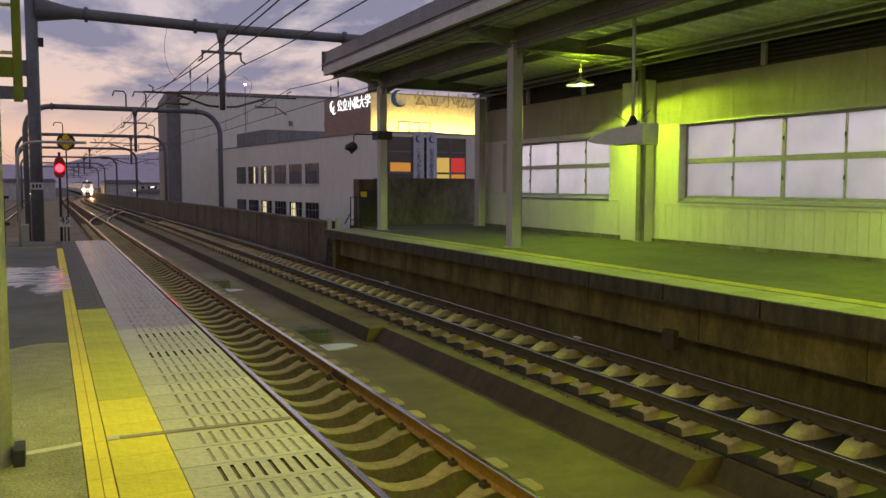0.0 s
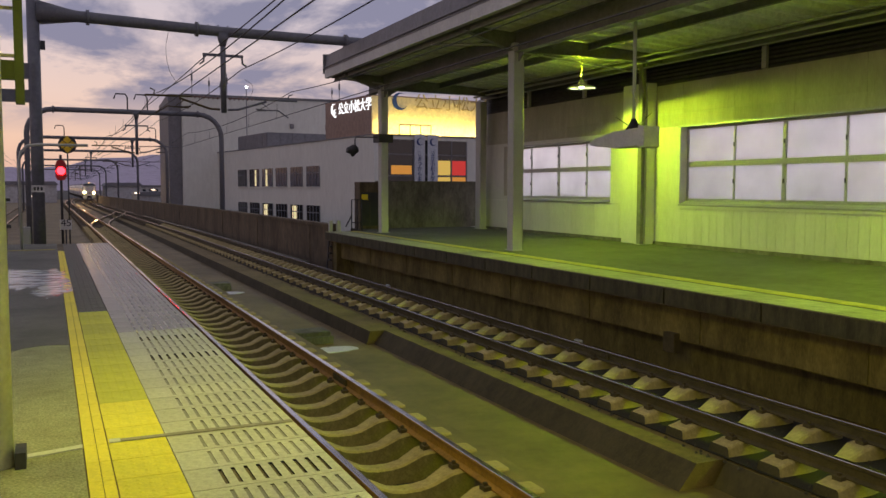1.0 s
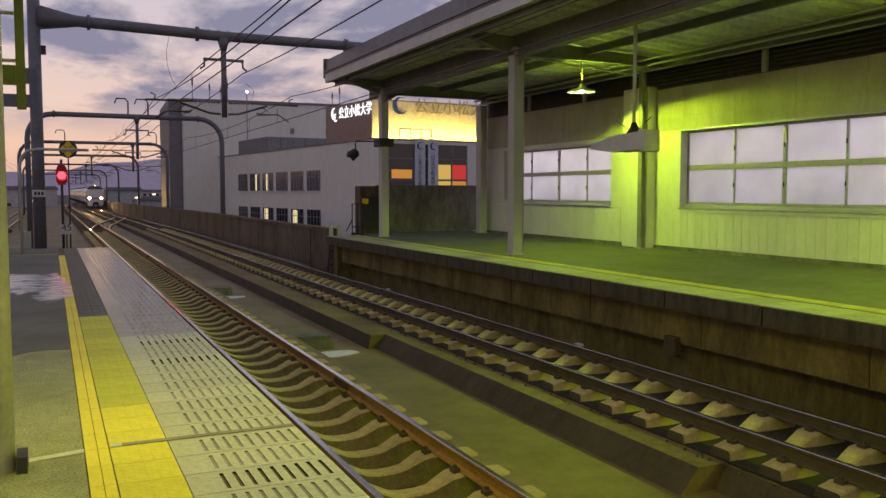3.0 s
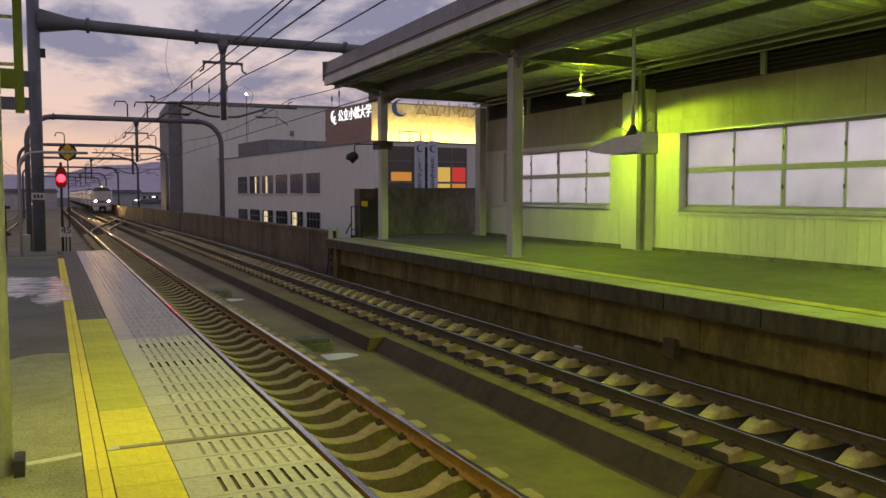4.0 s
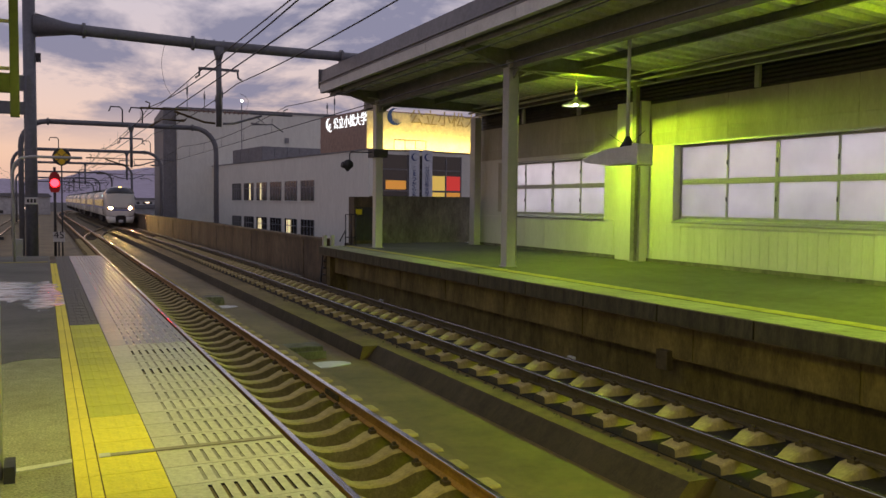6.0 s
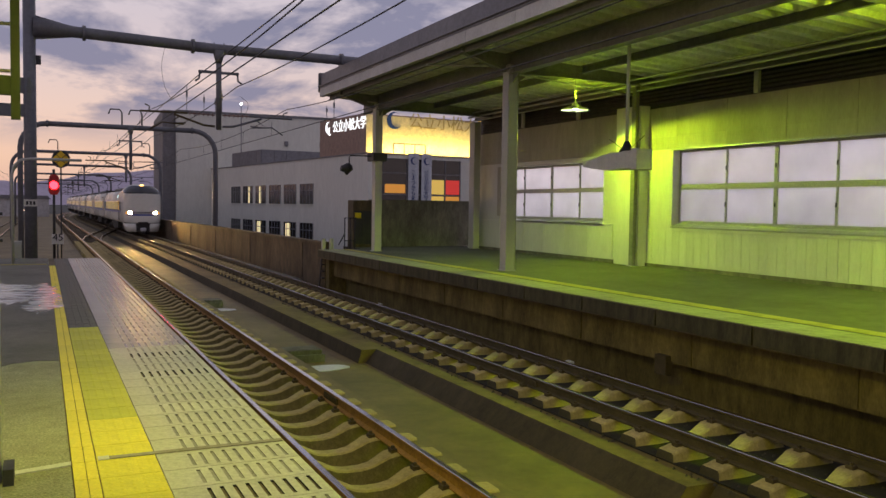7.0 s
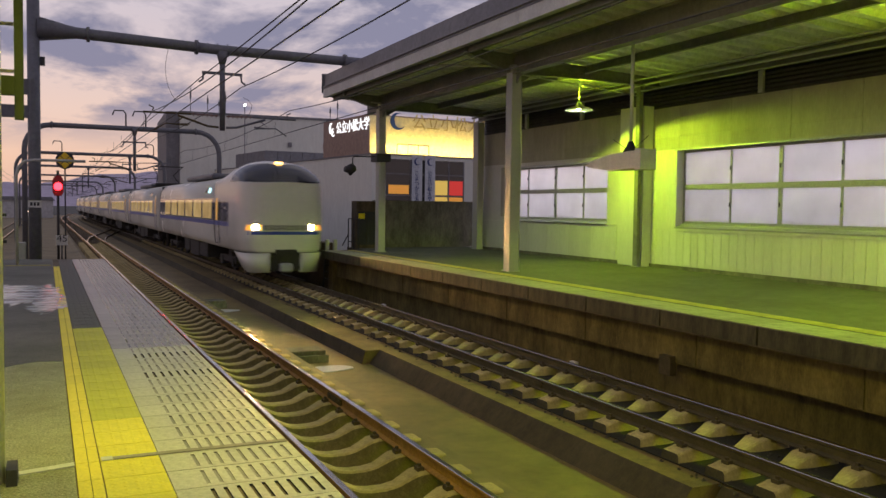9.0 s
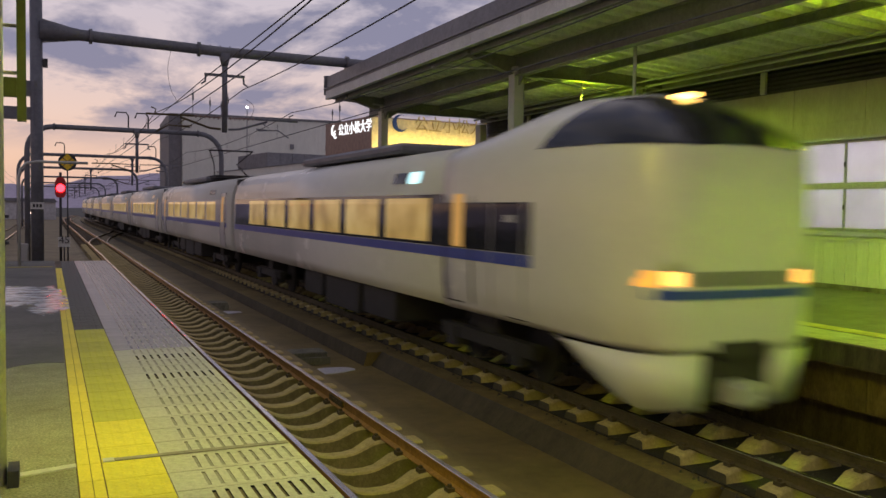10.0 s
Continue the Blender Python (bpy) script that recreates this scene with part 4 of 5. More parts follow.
for s in (-1, 1):
    lamp_unit = front_strip(s * 1.095, s * 1.29, 1.69, 1.87, AMBER_LENS, "headlight_unit", "amber corner lens beside the headlight", 0.012)
    bm = bmesh.new()
    xa, xb = sorted((s * CAN[0], s * CAN[1]))
    za, zb = CAN[2], CAN[3]
    yf, yk = -0.004, 0.50
    fr = [bm.verts.new(c) for c in ((xa, yf if s * xa > 0 and abs(xa) < 1 else yf + 0.06, za), (xb, yf if abs(xb) < 1 else yf + 0.06, za), (xb, yf if abs(xb) < 1 else yf + 0.06, zb), (xa, yf if abs(xa) < 1 else yf + 0.06, zb))]
    bk = [bm.verts.new(c) for c in ((xa, yk, za), (xb, yk, za), (xb, yk, zb), (xa, yk, zb))]
    for k in range(4):
        bm.faces.new((fr[k], fr[(k + 1) % 4], bk[(k + 1) % 4], bk[k])).material_index = 0
    bm.faces.new(bk).material_index = 1
    part("lamp", bm, (LENS, HEAD), lamp_unit, "bright headlight in a deep reflector")
front_strip(-0.78, 0.78, 1.69, 1.87, T_GREY, "grille", "ribbed grey grille", 0.012)
for i in range(5):
    front_strip(-0.77, 0.77, 1.703 + i * 0.033, 1.717 + i * 0.033, T_UNDER, "slat", "", 0.017)
front_strip(-1.22, 1.22, 1.545, 1.655, T_BLUE, "blue_stripe", "blue stripe", 0.011)
front_strip(-1.36, 1.36, 0.945, 0.962, T_UNDER, "panel_joint", "", 0.008)
bm = bmesh.new()
prism(bm, [(-0.12, 3.945), (0.12, 3.945), (0.10, 3.99), (-0.10, 3.99)], "y", 0.93, 1.12)
part("marker_light", bm, HEAD_DIM, nose, "amber marker light on the cab top")


def skirt(s):
    """One horn of the skirt: follows the plan round the corner, its lower edge rising to the rear."""
    bm = bmesh.new()
    line = [(x, front_y(x / 0.985)) for x in (0.55, 0.7, 0.85, 1.0, 1.12, 1.22, 1.30, 1.36, 1.40)]
    line += [(1.425, y) for y in (1.1, 1.4, 1.7)]
    rows = []
    for x, y in line:
        zb = 0.29 if y < 0.25 else 0.29 + (y - 0.25) * 0.46
        tuck = 0.93
        rows.append([bm.verts.new(c) for c in ((s * x, y, 0.942), (s * x * tuck, y + 0.10, zb), (s * (x * tuck - 0.04), y + 0.16, zb), (s * (x - 0.05), y + 0.06, 0.942))])
    for a, b in zip(rows, rows[1:]):
        for i in range(4):
            bm.faces.new((a[i], a[(i + 1) % 4], b[(i + 1) % 4], b[i])).smooth = True
    bm.faces.new(rows[0])
    bm.faces.new(rows[-1])
    return part("skirt", bm, T_WHITE, nose, "white skirt panel")


skirt(-1)
skirt(1)
front_strip(-0.36, 0.36, 0.88, 1.06, T_UNDER, "coupler_notch", "dark notch above the coupler", 0.014, 0.4)
bm = bmesh.new()
box(bm, -0.54, 0.54, 0.05, 1.6, 0.35, 0.94)
part("coupler_bay", bm, T_UNDER, nose)
bm = bmesh.new()
box(bm, -0.21, 0.21, -0.24, 0.3, 0.32, 0.60)
part("coupler", bm, T_GREY, nose, "grey coupler cover", bevel=0.05)

CARS = 8
lead = carriage(5.0, 21.9)
dress(lead, 0.0, 21.9, True)
for c in range(1, CARS):
    ya = 22.4 + (c - 1) * 20.6
    dress(carriage(ya, ya + 20.1), ya, ya + 20.1, False)
for ya, yb, z in ((2.5, 3.1, 3.06), (2.6, 3.0, 2.93), (4.2, 5.0, 3.02), (2.4, 3.0, 1.02), (4.3, 4.9, 1.08)):
    flank(lead, ya, yb, z, z + 0.03, T_UNDER, "vent_slot", "", 0.014)
for ya in (2.45, 3.35):
    flank(lead, ya, ya + 0.025, 1.0, 3.0, T_GREY, "cab_door_joint", "", 0.008)
flank(lead, 2.7, 2.95, 2.35, 2.45, T_GREY, "cab_door_handle", "", 0.02)
# pantograph on the second carriage
b2 = bmesh.new()
py = 30.0
tube(b2, ((-0.7, py, 3.85), (-0.5, py + 1.3, 4.4), (-0.9, py, 4.9)), 0.03, 6)
tube(b2, ((0.7, py, 3.85), (0.5, py + 1.3, 4.4), (0.9, py, 4.9)), 0.03, 6)
tube(b2, ((-0.95, py, 4.92), (0.95, py, 4.92)), 0.035, 6)
box(b2, -0.8, 0.8, py - 0.8, py + 1.4, 3.72, 3.84)
part("pantograph", b2, T_UNDER, train)

# ---- overhead line gantries ----
def flange(bm, p, axis, r, w=0.05):
    d = Vector({"x": (1, 0, 0), "y": (0, 1, 0), "z": (0, 0, 1)}[axis]) * w
    tube(bm, (Vector(p) - d, Vector(p) + d), r, 14)


def insulator(bm, a, b, n=6, r=0.055):
    a, b = Vector(a), Vector(b)
    tube(bm, (a, b), 0.018, 6)
    for i in range(n):
        c = a.lerp(b, (i + 0.5) / n)
        d = (b - a).normalized() * 0.012
        tube(bm, (c - d, c + d), r, 8)


PORCELAIN = surf("brown_porcelain", (0.20, 0.10, 0.08), 0.35, 0.8, 5, 40, 0.0)


def drop_post(parent, x, y, top, bottom, z_arm, reach=1.0):
    """Hanging post with its cross arm, hinged brackets and insulators for both tracks."""
    bm = bmesh.new()
    tube(bm, ((x, y, top), (x, y, bottom)), 0.085, 12)
    tube(bm, ((x, y, top + 0.05), (x, y, top - 0.35)), [0.20, 0.09], 12)
    d = part("drop_post", bm, STEEL_GREY, parent)
    bm = bmesh.new()
    box(bm, x - 0.62, x + 0.62, y - 0.04, y + 0.04, z_arm - 0.04, z_arm + 0.04)
    for s in (-1, 1):
        tube(bm, ((x + s * 0.58, y, z_arm), (x + s * 0.60, y, z_arm - 0.22), (x + s * 0.72, y, z_arm - 0.30)), 0.03, 6)
    part("cross_arm", bm, STEEL_GREY, d)
    for s in (-1, 1):
        bm = bmesh.new()
        zt = bottom + 0.47
        insulator(bm, (x + s * 0.12, y, zt - 0.02), (x + s * 0.95, y, zt))
        part("insulator", bm, PORCELAIN, d, "ribbed porcelain insulator")
        bm = bmesh.new()
        tube(bm, ((x + s * 0.95, y, zt), (x + s * 2.35, y, zt - 0.06 + 0.05)), 0.032, 8)
        tube(bm, ((x + s * 0.12, y, bottom + 0.10), (x + s * 0.45, y, bottom + 0.12), (x + s * 1.35, y, zt - 0.06)), 0.035, 8)
        tube(bm, ((x + s * 1.2, y, zt - 0.12), (x + s * 1.5, y, zt - 0.34), (x + s * 1.0, y, bottom + 0.16)), 0.025, 6)
        tube(bm, ((x + s * 1.05, y, zt - 0.36), (x + s * 1.7, y, zt - 0.32), (x + s * 2.05, y, zt - 0.55)), 0.02, 6)
        tube(bm, ((x + s * 2.1, y, zt), (x + s * 2.06, y, zt + 0.14), (x + s * 2.2, y, zt + 0.20)), 0.02, 6)
        part("hinged_bracket", bm, RUST if s < 0 else STEEL_GREY, d)
    return d


def gantry(y, xl, xr, zb, arched, label, drop=None, r=0.14):
    g0 = empty("line_gantry", label, "gantry", "overhead line gantries")
    gz = grade(y)
    if arched:
        for x, s in ((xl, 1), (xr, -1)):
            bm = bmesh.new()
            pts = [(x, y, -1.5 + gz), (x, y, zb - 1.3)] + [(x + s * 1.3 * (1 - math.cos(a)), y, zb - 1.3 + 1.3 * math.sin(a)) for a in [radians(k) for k in (15, 30, 45, 60, 75, 90)]]
            tube(bm, pts, r, 14)
            flange(bm, (x, y, 0.55), "z", r + 0.03, 0.03)
            part("leg", bm, STEEL_GREY, g0)
        bm = bmesh.new()
        tube(bm, ((xl + 1.3, y, zb), (xr - 1.3, y, zb)), r, 14)
        for k in (xl + 1.32, xr - 1.32):
            flange(bm, (k, y, zb), "x", r + 0.05)
        part("crossbeam", bm, STEEL_GREY, g0)
    else:
        bm = bmesh.new()
        tube(bm, ((xl, y, -1.5), (xl, y, 7.4)), 0.17, 18)
        flange(bm, (xl, y, -1.3), "z", 0.26, 0.04)
        p = part("leg", bm, STEEL_GREY, g0)
        b2 = bmesh.new()
        box(b2, xl - 0.175, xl + 0.175, y - 0.20, y - 0.172, 1.38, 1.58)
        part("number_plate", b2, WHITE_TRIM, p, "white plate")
        b2 = bmesh.new()
        for k in range(3):
            box(b2, xl - 0.12 + k * 0.09, xl - 0.06 + k * 0.09, y - 0.205, y - 0.201, 1.43, 1.53)
        part("plate_marks", b2, DARK, p)
        bm = bmesh.new()
        tube(bm, ((xl + 0.1, y, zb + 0.20), (xl + 1.15, y, zb + 0.17), (xl + 5.3, y, zb + 0.05), (xr, y, zb + 0.05)), [0.30, 0.165, 0.155, 0.15], 18)
        for k, dz in ((1.45, 0.16), (4.55, 0.07), (9.35, 0.05)):
            flange(bm, (xl + k, y, zb + dz), "x", 0.22, 0.045)
        for k in range(4):
            tube(bm, ((xl + 4.6 + k * 0.3, y, zb + 0.15), (xl + 4.6 + k * 0.3, y, zb + 0.24)), 0.02, 6)
        part("crossbeam", bm, STEEL_GREY, g0)
        bm = bmesh.new()
        prism(bm, [(xl + 0.12, zb - 0.15), (xl + 0.12, zb + 0.55), (xl + 1.1, zb + 0.33), (xl + 1.1, zb)], "y", y - 0.02, y + 0.02)
        part("gusset", bm, STEEL_GREY, g0)
        bm = bmesh.new()
        box(bm, xl + 0.17, xl + 0.30, y - 0.06, y + 0.06, zb - 0.85, zb - 0.60)
        box(bm, xl + 0.15, xl + 0.19, y - 0.03, y + 0.03, zb - 0.7, zb - 0.64)
        part("bracket", bm, DARK, g0)
        bm = bmesh.new()
        box(bm, xl - 0.07, xl + 0.02, y - 0.19, y - 0.165, 3.75, 5.05)
        box(bm, xl - 4.5, xl - 0.12, y - 0.1, y + 0.1, 4.62, 5.05)
        box(bm, xl - 4.5, xl - 0.12, y - 0.1, y + 0.1, 3.95, 4.30)
        part("side_truss", bm, STEEL_GREY, g0)
    if drop:
        drop_post(g0, drop, y, zb - 0.05, drop and (3.86 if not arched else zb - 2.35), zb - (0.68 if not arched else 0.75))
    return g0


gantry(27.3, -0.30, 14.2, 6.32, False, "heavy grey tubular gantry across the tracks", 5.04)
gantry(50.5, -1.03, 9.15, 5.70, True, "grey tubular portal gantry with rounded corners", 4.5)
gantry(76.0, -2.2, 9.15, 5.55, True, "grey tubular portal gantry with rounded corners", 6.4, 0.13)
gantry(103.0, -2.9, 9.2, 5.55, True, "grey tubular portal gantry with rounded corners", 4.3, 0.13)
gantry(134.0, -3.4, 9.2, 5.45, True, "grey tubular portal gantry with rounded corners", 4.8, 0.13)
gantry(165.0, -3.6, 9.3, 5.3, True, "grey tubular portal gantry with rounded corners", 5.0, 0.13)
gantry(196.0, -3.6, 9.8, 5.2, True, "grey tubular portal gantry with rounded corners", 5.0, 0.13)
# hooked horns on the second beam
for x, y in ((4.05, 50.5), (5.1, 50.5), (1.2, 76.0), (8.3, 76.0)):
    bm = bmesh.new()
    zb = 5.75 if y < 60 else 5.6
    tube(bm, ((x, y, zb), (x, y, zb + 0.75), (x - 0.12, y, zb + 0.92), (x - 0.6, y, zb + 0.92), (x - 0.7, y, zb + 0.65)), 0.04, 6)
    thing("wire_horn", bm, DARK, "bent horn holding a feeder wire", "bracket", "wire horns")


def line_wire(x0, z0, ys, sag, label, r=0.012):
    bm = bmesh.new()
    pts = []
    for a, b in zip(ys, ys[1:]):
        for k in range(14):
            u = k / 14
            y = a + (b - a) * u
            pts.append((x0 + bend(y), y, z0 - sag * 4 * u * (1 - u) + grade(y)))
    pts.append((x0 + bend(ys[-1]), ys[-1], z0 + grade(ys[-1])))
    tube(bm, pts, r, 5, caps=False)
    return thing("overhead_wire", bm, WIRE, label, "wire", "overhead wires")


def smooth(pts, k=5):
    """More points along a soft curve through the given ones."""
    p = [Vector(q) for q in pts]
    p = [2 * p[0] - p[1]] + p + [2 * p[-1] - p[-2]]
    out = []
    for a, b, c, d in zip(p, p[1:], p[2:], p[3:]):
        for i in range(k):
            t = i / k
            out.append(0.5 * (2 * b + (c - a) * t + (2 * a - 5 * b + 4 * c - d) * t * t + (3 * b - a - 3 * c + d) * t ** 3))
    return out + [p[-2]]


SPANS = [-14, 4, 27.3, 50.5, 76, 103, 134, 165, 196, 230]
line_wire(2.95, 3.78, SPANS, 0.0, "contact wire over the near track")
line_wire(2.95, 4.35, SPANS, 0.33, "messenger wire over the near track")
line_wire(7.30, 3.95, SPANS, 0.0, "contact wire over the far track")
line_wire(7.20, 4.62, SPANS, 0.30, "messenger wire over the far track")
line_wire(4.39, 5.49, SPANS, 0.05, "feeder wire on the cross arms", 0.016)
line_wire(5.61, 5.24, SPANS, 0.20, "feeder wire on the cross arms", 0.016)
line_wire(-3.4, 4.6, SPANS, 0.25, "messenger wire of a side track")
line_wire(-3.4, 3.95, SPANS, 0.0, "contact wire of a side track")
for x in (2.9, 7.25):
    for i in range(24):
        y = 29.5 + i * 4.6
        bm = bmesh.new()
        tube(bm, ((x, y, 3.95 + grade(y)), (x + 0.02, y, 4.42 + grade(y))), 0.007, 4)
        thing("dropper", bm, WIRE, "thin dropper between overhead wires", "wire", "droppers")
for pts in (((3.42, 27.3, 6.3), (3.32, 27.25, 5.7), (3.40, 27.2, 5.1), (3.62, 27.3, 4.72)), ((5.7, 27.3, 4.95), (5.95, 27.3, 4.75), (5.9, 27.3, 4.45), (5.75, 27.3, 4.32))):
    bm = bmesh.new()
    tube(bm, smooth(pts), 0.006, 5)
    thing("jumper_wire", bm, WIRE, "loose jumper wire at the gantry", "wire", "jumper wires")

# ---- signals and signs on the line ----
sig = empty("railway_signal", "red railway colour light signal on a thin post", "signal")
bm = bmesh.new()
tube(bm, ((0.46, 40, -1.5), (0.46, 40, 2.9)), 0.055, 10)
part("post", bm, DARK, sig)
bm = bmesh.new()
prism(bm, [(0.24, 1.98), (0.24, 2.45), (0.30, 2.62), (0.38, 2.68), (0.54, 2.68), (0.62, 2.62), (0.68, 2.45), (0.68, 1.98), (0.60, 1.82), (0.32, 1.82)], "y", 39.80, 39.92)
# the lens's red bloom is painted into the housing colour
head = part("head", bm, surf("signal_bloom_red", (0.50, 0.02, 0.02), 0.5), sig, "housing coloured red for the glow of its lens")
bm = bmesh.new()
tube(bm, ((0.46, 39.78, 2.22), (0.46, 39.795, 2.22)), 0.17, 18)
part("lens", bm, RED_GLOW, head, "bright red lens")
bm = bmesh.new()
for k in range(9):
    a = radians(20 * k)
    b = radians(20 * (k + 1))
    p = [(0.46 + 0.18 * math.cos(a), 2.22 + 0.18 * math.sin(a)), (0.46 + 0.18 * math.cos(b), 2.22 + 0.18 * math.sin(b)), (0.46 + 0.195 * math.cos(b), 2.22 + 0.195 * math.sin(b)), (0.46 + 0.195 * math.cos(a), 2.22 + 0.195 * math.sin(a))]
    prism(bm, p, "y", 39.55, 39.8)
part("hood", bm, DARK, head)
DIAMOND = surf("yellow_reflective_sheet", (0.95, 0.62, 0.02), 0.35)
disc = empty("disc_sign", "round black sign with yellow diamonds on a bracket", "sign")
bm = bmesh.new()
tube(bm, ((0.74, 39.9, 3.34), (0.74, 39.93, 3.34)), 0.37, 28)
part("plate", bm, DARK, disc)
for dx, dz in ((0, 0.19), (0, -0.19), (0.19, 0), (-0.19, 0)):
    bm = bmesh.new()
    prism(bm, [(0.74 + dx - 0.168, 3.34 + dz), (0.74 + dx, 3.34 + dz - 0.168), (0.74 + dx + 0.168, 3.34 + dz), (0.74 + dx, 3.34 + dz + 0.168)], "y", 39.885, 39.899)
    part("diamond", bm, DIAMOND, disc, "yellow diamond")
bm = bmesh.new()
tube(bm, ((0.74, 39.96, 3.0), (0.74, 39.96, -1.5)), 0.03, 8)
part("bracket", bm, DARK, disc)
speed = empty("speed_sign", "square white speed sign reading 45", "sign")
bm = bmesh.new()
box(bm, 0.36, 0.82, 39.58, 39.60, -0.28, 0.14)
plate = part("plate", bm, WHITE_TRIM, speed)
letters("45", 0.42, pose(0.385, 39.575, -0.215, 90, 0, 0), DARK, plate, "black numerals")
bm = bmesh.new()
tube(bm, ((0.59, 39.64, -1.5), (0.59, 39.64, 0.1)), 0.03, 8)
part("post", bm, DARK, speed)

# hooped pole, cabinet and fence at the end of the near platform
bm = bmesh.new()
tube(bm, ((-0.66, 23.2, 0.0), (-0.67, 23.2, 2.15), (-0.62, 23.2, 2.38), (-0.48, 23.2, 2.53), (-0.25, 23.2, 2.57), (0.9, 23.2, 2.57)), 0.035, 8)
thing("hooped_pole", bm, STEEL, "pale steel pole bent over at the top", "pole")
bm = bmesh.new()
box(bm, -0.74, -0.52, 26.1, 26.4, -1.5, 0.42)
box(bm, -0.72, -0.54, 26.08, 26.098, -0.1, 0.36)
thing("equipment_cabinet", bm, STEEL, "narrow grey equipment cabinet by the gantry leg", "cabinet", bevel=0.01)
fence = empty("steel_fence", "dark steel fence at the end of the platform", "fence")
for i in range(7):
    bm = bmesh.new()
    x = -1.1 - i * 0.6
    box(bm, x - 0.05, x + 0.05, 25.0, 25.1, 0.0, 1.25)
    part("post", bm, DARK, fence)
for z in (0.45, 1.15):
    bm = bmesh.new()
    box(bm, -5.0, -0.95, 25.02, 25.08, z, z + 0.08)
    part("rail", bm, DARK, fence)
bm = bmesh.new()
for i in range(7):
    box(bm, 0.1 + i * 0.16, 0.2 + i * 0.16, 27.0 + 0.4 * i, 27.5 + 0.4 * i, -1.5, -1.05 + 0.05 * (i % 3))
for i in range(5):
    tube(bm, ((-0.2 + 0.3 * i, 33 + i, -1.5), (-0.2 + 0.3 * i, 33 + i, -0.9 + 0.1 * (i % 2))), 0.06, 8)
thing("lineside_equipment", bm, DARK, "low dark lineside boxes beyond the platform", "trackside box", kind="stuff")

# posts close by on the near platform
bm = bmesh.new()
tube(bm, ((-0.295, 5.15, 0.0), (-0.295, 5.15, 4.25)), 0.075, 18)
post = thing("near_post", bm, WHITE_TRIM, "white round post standing on the near platform", "post")
bm = bmesh.new()
box(bm, -0.215, -0.16, 5.05, 5.25, 0.0, 0.09)
part("foot", bm, DARK, post)
GREENPAINT = surf("green_lit_paint", (0.05, 0.075, 0.024), 0.65, 0.7, 3, 40, 0.03)
rack = empty("hanging_sign_frame", "greenish steel frame with a sign board under the canopy", "sign frame")
bm = bmesh.new()
box(bm, -0.238, -0.168, 7.96, 8.04, 2.22, 4.25)
part("upright", bm, GREENPAINT, rack)
for z in (2.62, 3.01):
    bm = bmesh.new()
    tube(bm, ((-3.0, 8.0, z), (-0.24, 8.0, z)), 0.015, 8)
    part("bar", bm, STEEL, rack)
bm = bmesh.new()
box(bm, -3.0, -0.24, 7.97, 8.03, 2.42, 2.58)
part("board", bm, GREENPAINT, rack)

# ---- fixtures on the far platform ----
def pendant(x, y, z):
    e = empty("pendant_lamp", "shallow metal pendant lamp glowing yellow green", "lamp", "pendant lamps")
    bm = bmesh.new()
    n = 22
    prof = [(0.04, z + 0.20), (0.07, z + 0.16), (0.10, z + 0.10), (0.33, z + 0.025), (0.36, z), (0.365, z - 0.02)]
    rr = [[bm.verts.new((x + r * math.cos(2 * math.pi * k / n), y + r * math.sin(2 * math.pi * k / n), zz)) for k in range(n)] for r, zz in prof]
    for a, b in zip(rr, rr[1:]):
        for k in range(n):
            bm.faces.new((a[k], a[(k + 1) % n], b[(k + 1) % n], b[k])).smooth = True
    bm.faces.new(rr[0])
    part("shade", bm, STEEL, e)
    bm = bmesh.new()
    bmesh.ops.create_uvsphere(bm, u_segments=14, v_segments=8, radius=0.06, matrix=Matrix.Translation((x, y, z + 0.05)))
    part("bulb", bm, glow("lamp_bulb", (0.85, 1.0, 0.5), 160), e, "glowing bulb")
    bm = bmesh.new()
    tube(bm, ((x, y, z + 0.19), (x, y, und(x))), 0.014, 6)
    part("stem", bm, STEEL, e)


for yy in (18.7, 8.3, -1.0):
    pendant(12.6, yy, 4.13)
sp = empty("wedge_housing", "grey wedge-shaped housing hanging on a thin pole", "housing")
bm = bmesh.new()
prism(bm, [(13.45, 2.36), (13.5, 2.72), (14.35, 2.70), (15.15, 2.58), (15.32, 2.50), (15.30, 2.44), (15.0, 2.40), (14.4, 2.34)], "x", 10.52, 10.88)
hs = part("shell", bm, WHITE_TRIM, sp, bevel=0.03)
bm = bmesh.new()
prism(bm, [(13.43, 2.33), (13.43, 2.74), (13.62, 2.76), (13.62, 2.32)], "x", 10.50, 10.90)
part("end_cap", bm, WHITE_TRIM, sp, bevel=0.015)
bm = bmesh.new()
tube(bm, ((10.7, 14.0, 2.70), (10.7, 14.0, und(10.7))), 0.038, 10)
part("pole", bm, STEEL, sp)
bm = bmesh.new()
tube(bm, ((10.7, 14.0, 2.70), (10.7, 14.0, 2.80), (10.7, 14.0, 2.92)), [0.17, 0.10, 0.045], 12)
part("collar", bm, DARK, sp)
bm = bmesh.new()
tube(bm, ((10.7, 14.1, 2.76), (10.7, 14.6, 3.0)), 0.008, 5)
tube(bm, ((10.7, 13.9, 2.76), (10.7, 13.45, 3.0)), 0.008, 5)
part("spikes", bm, DARK, sp)

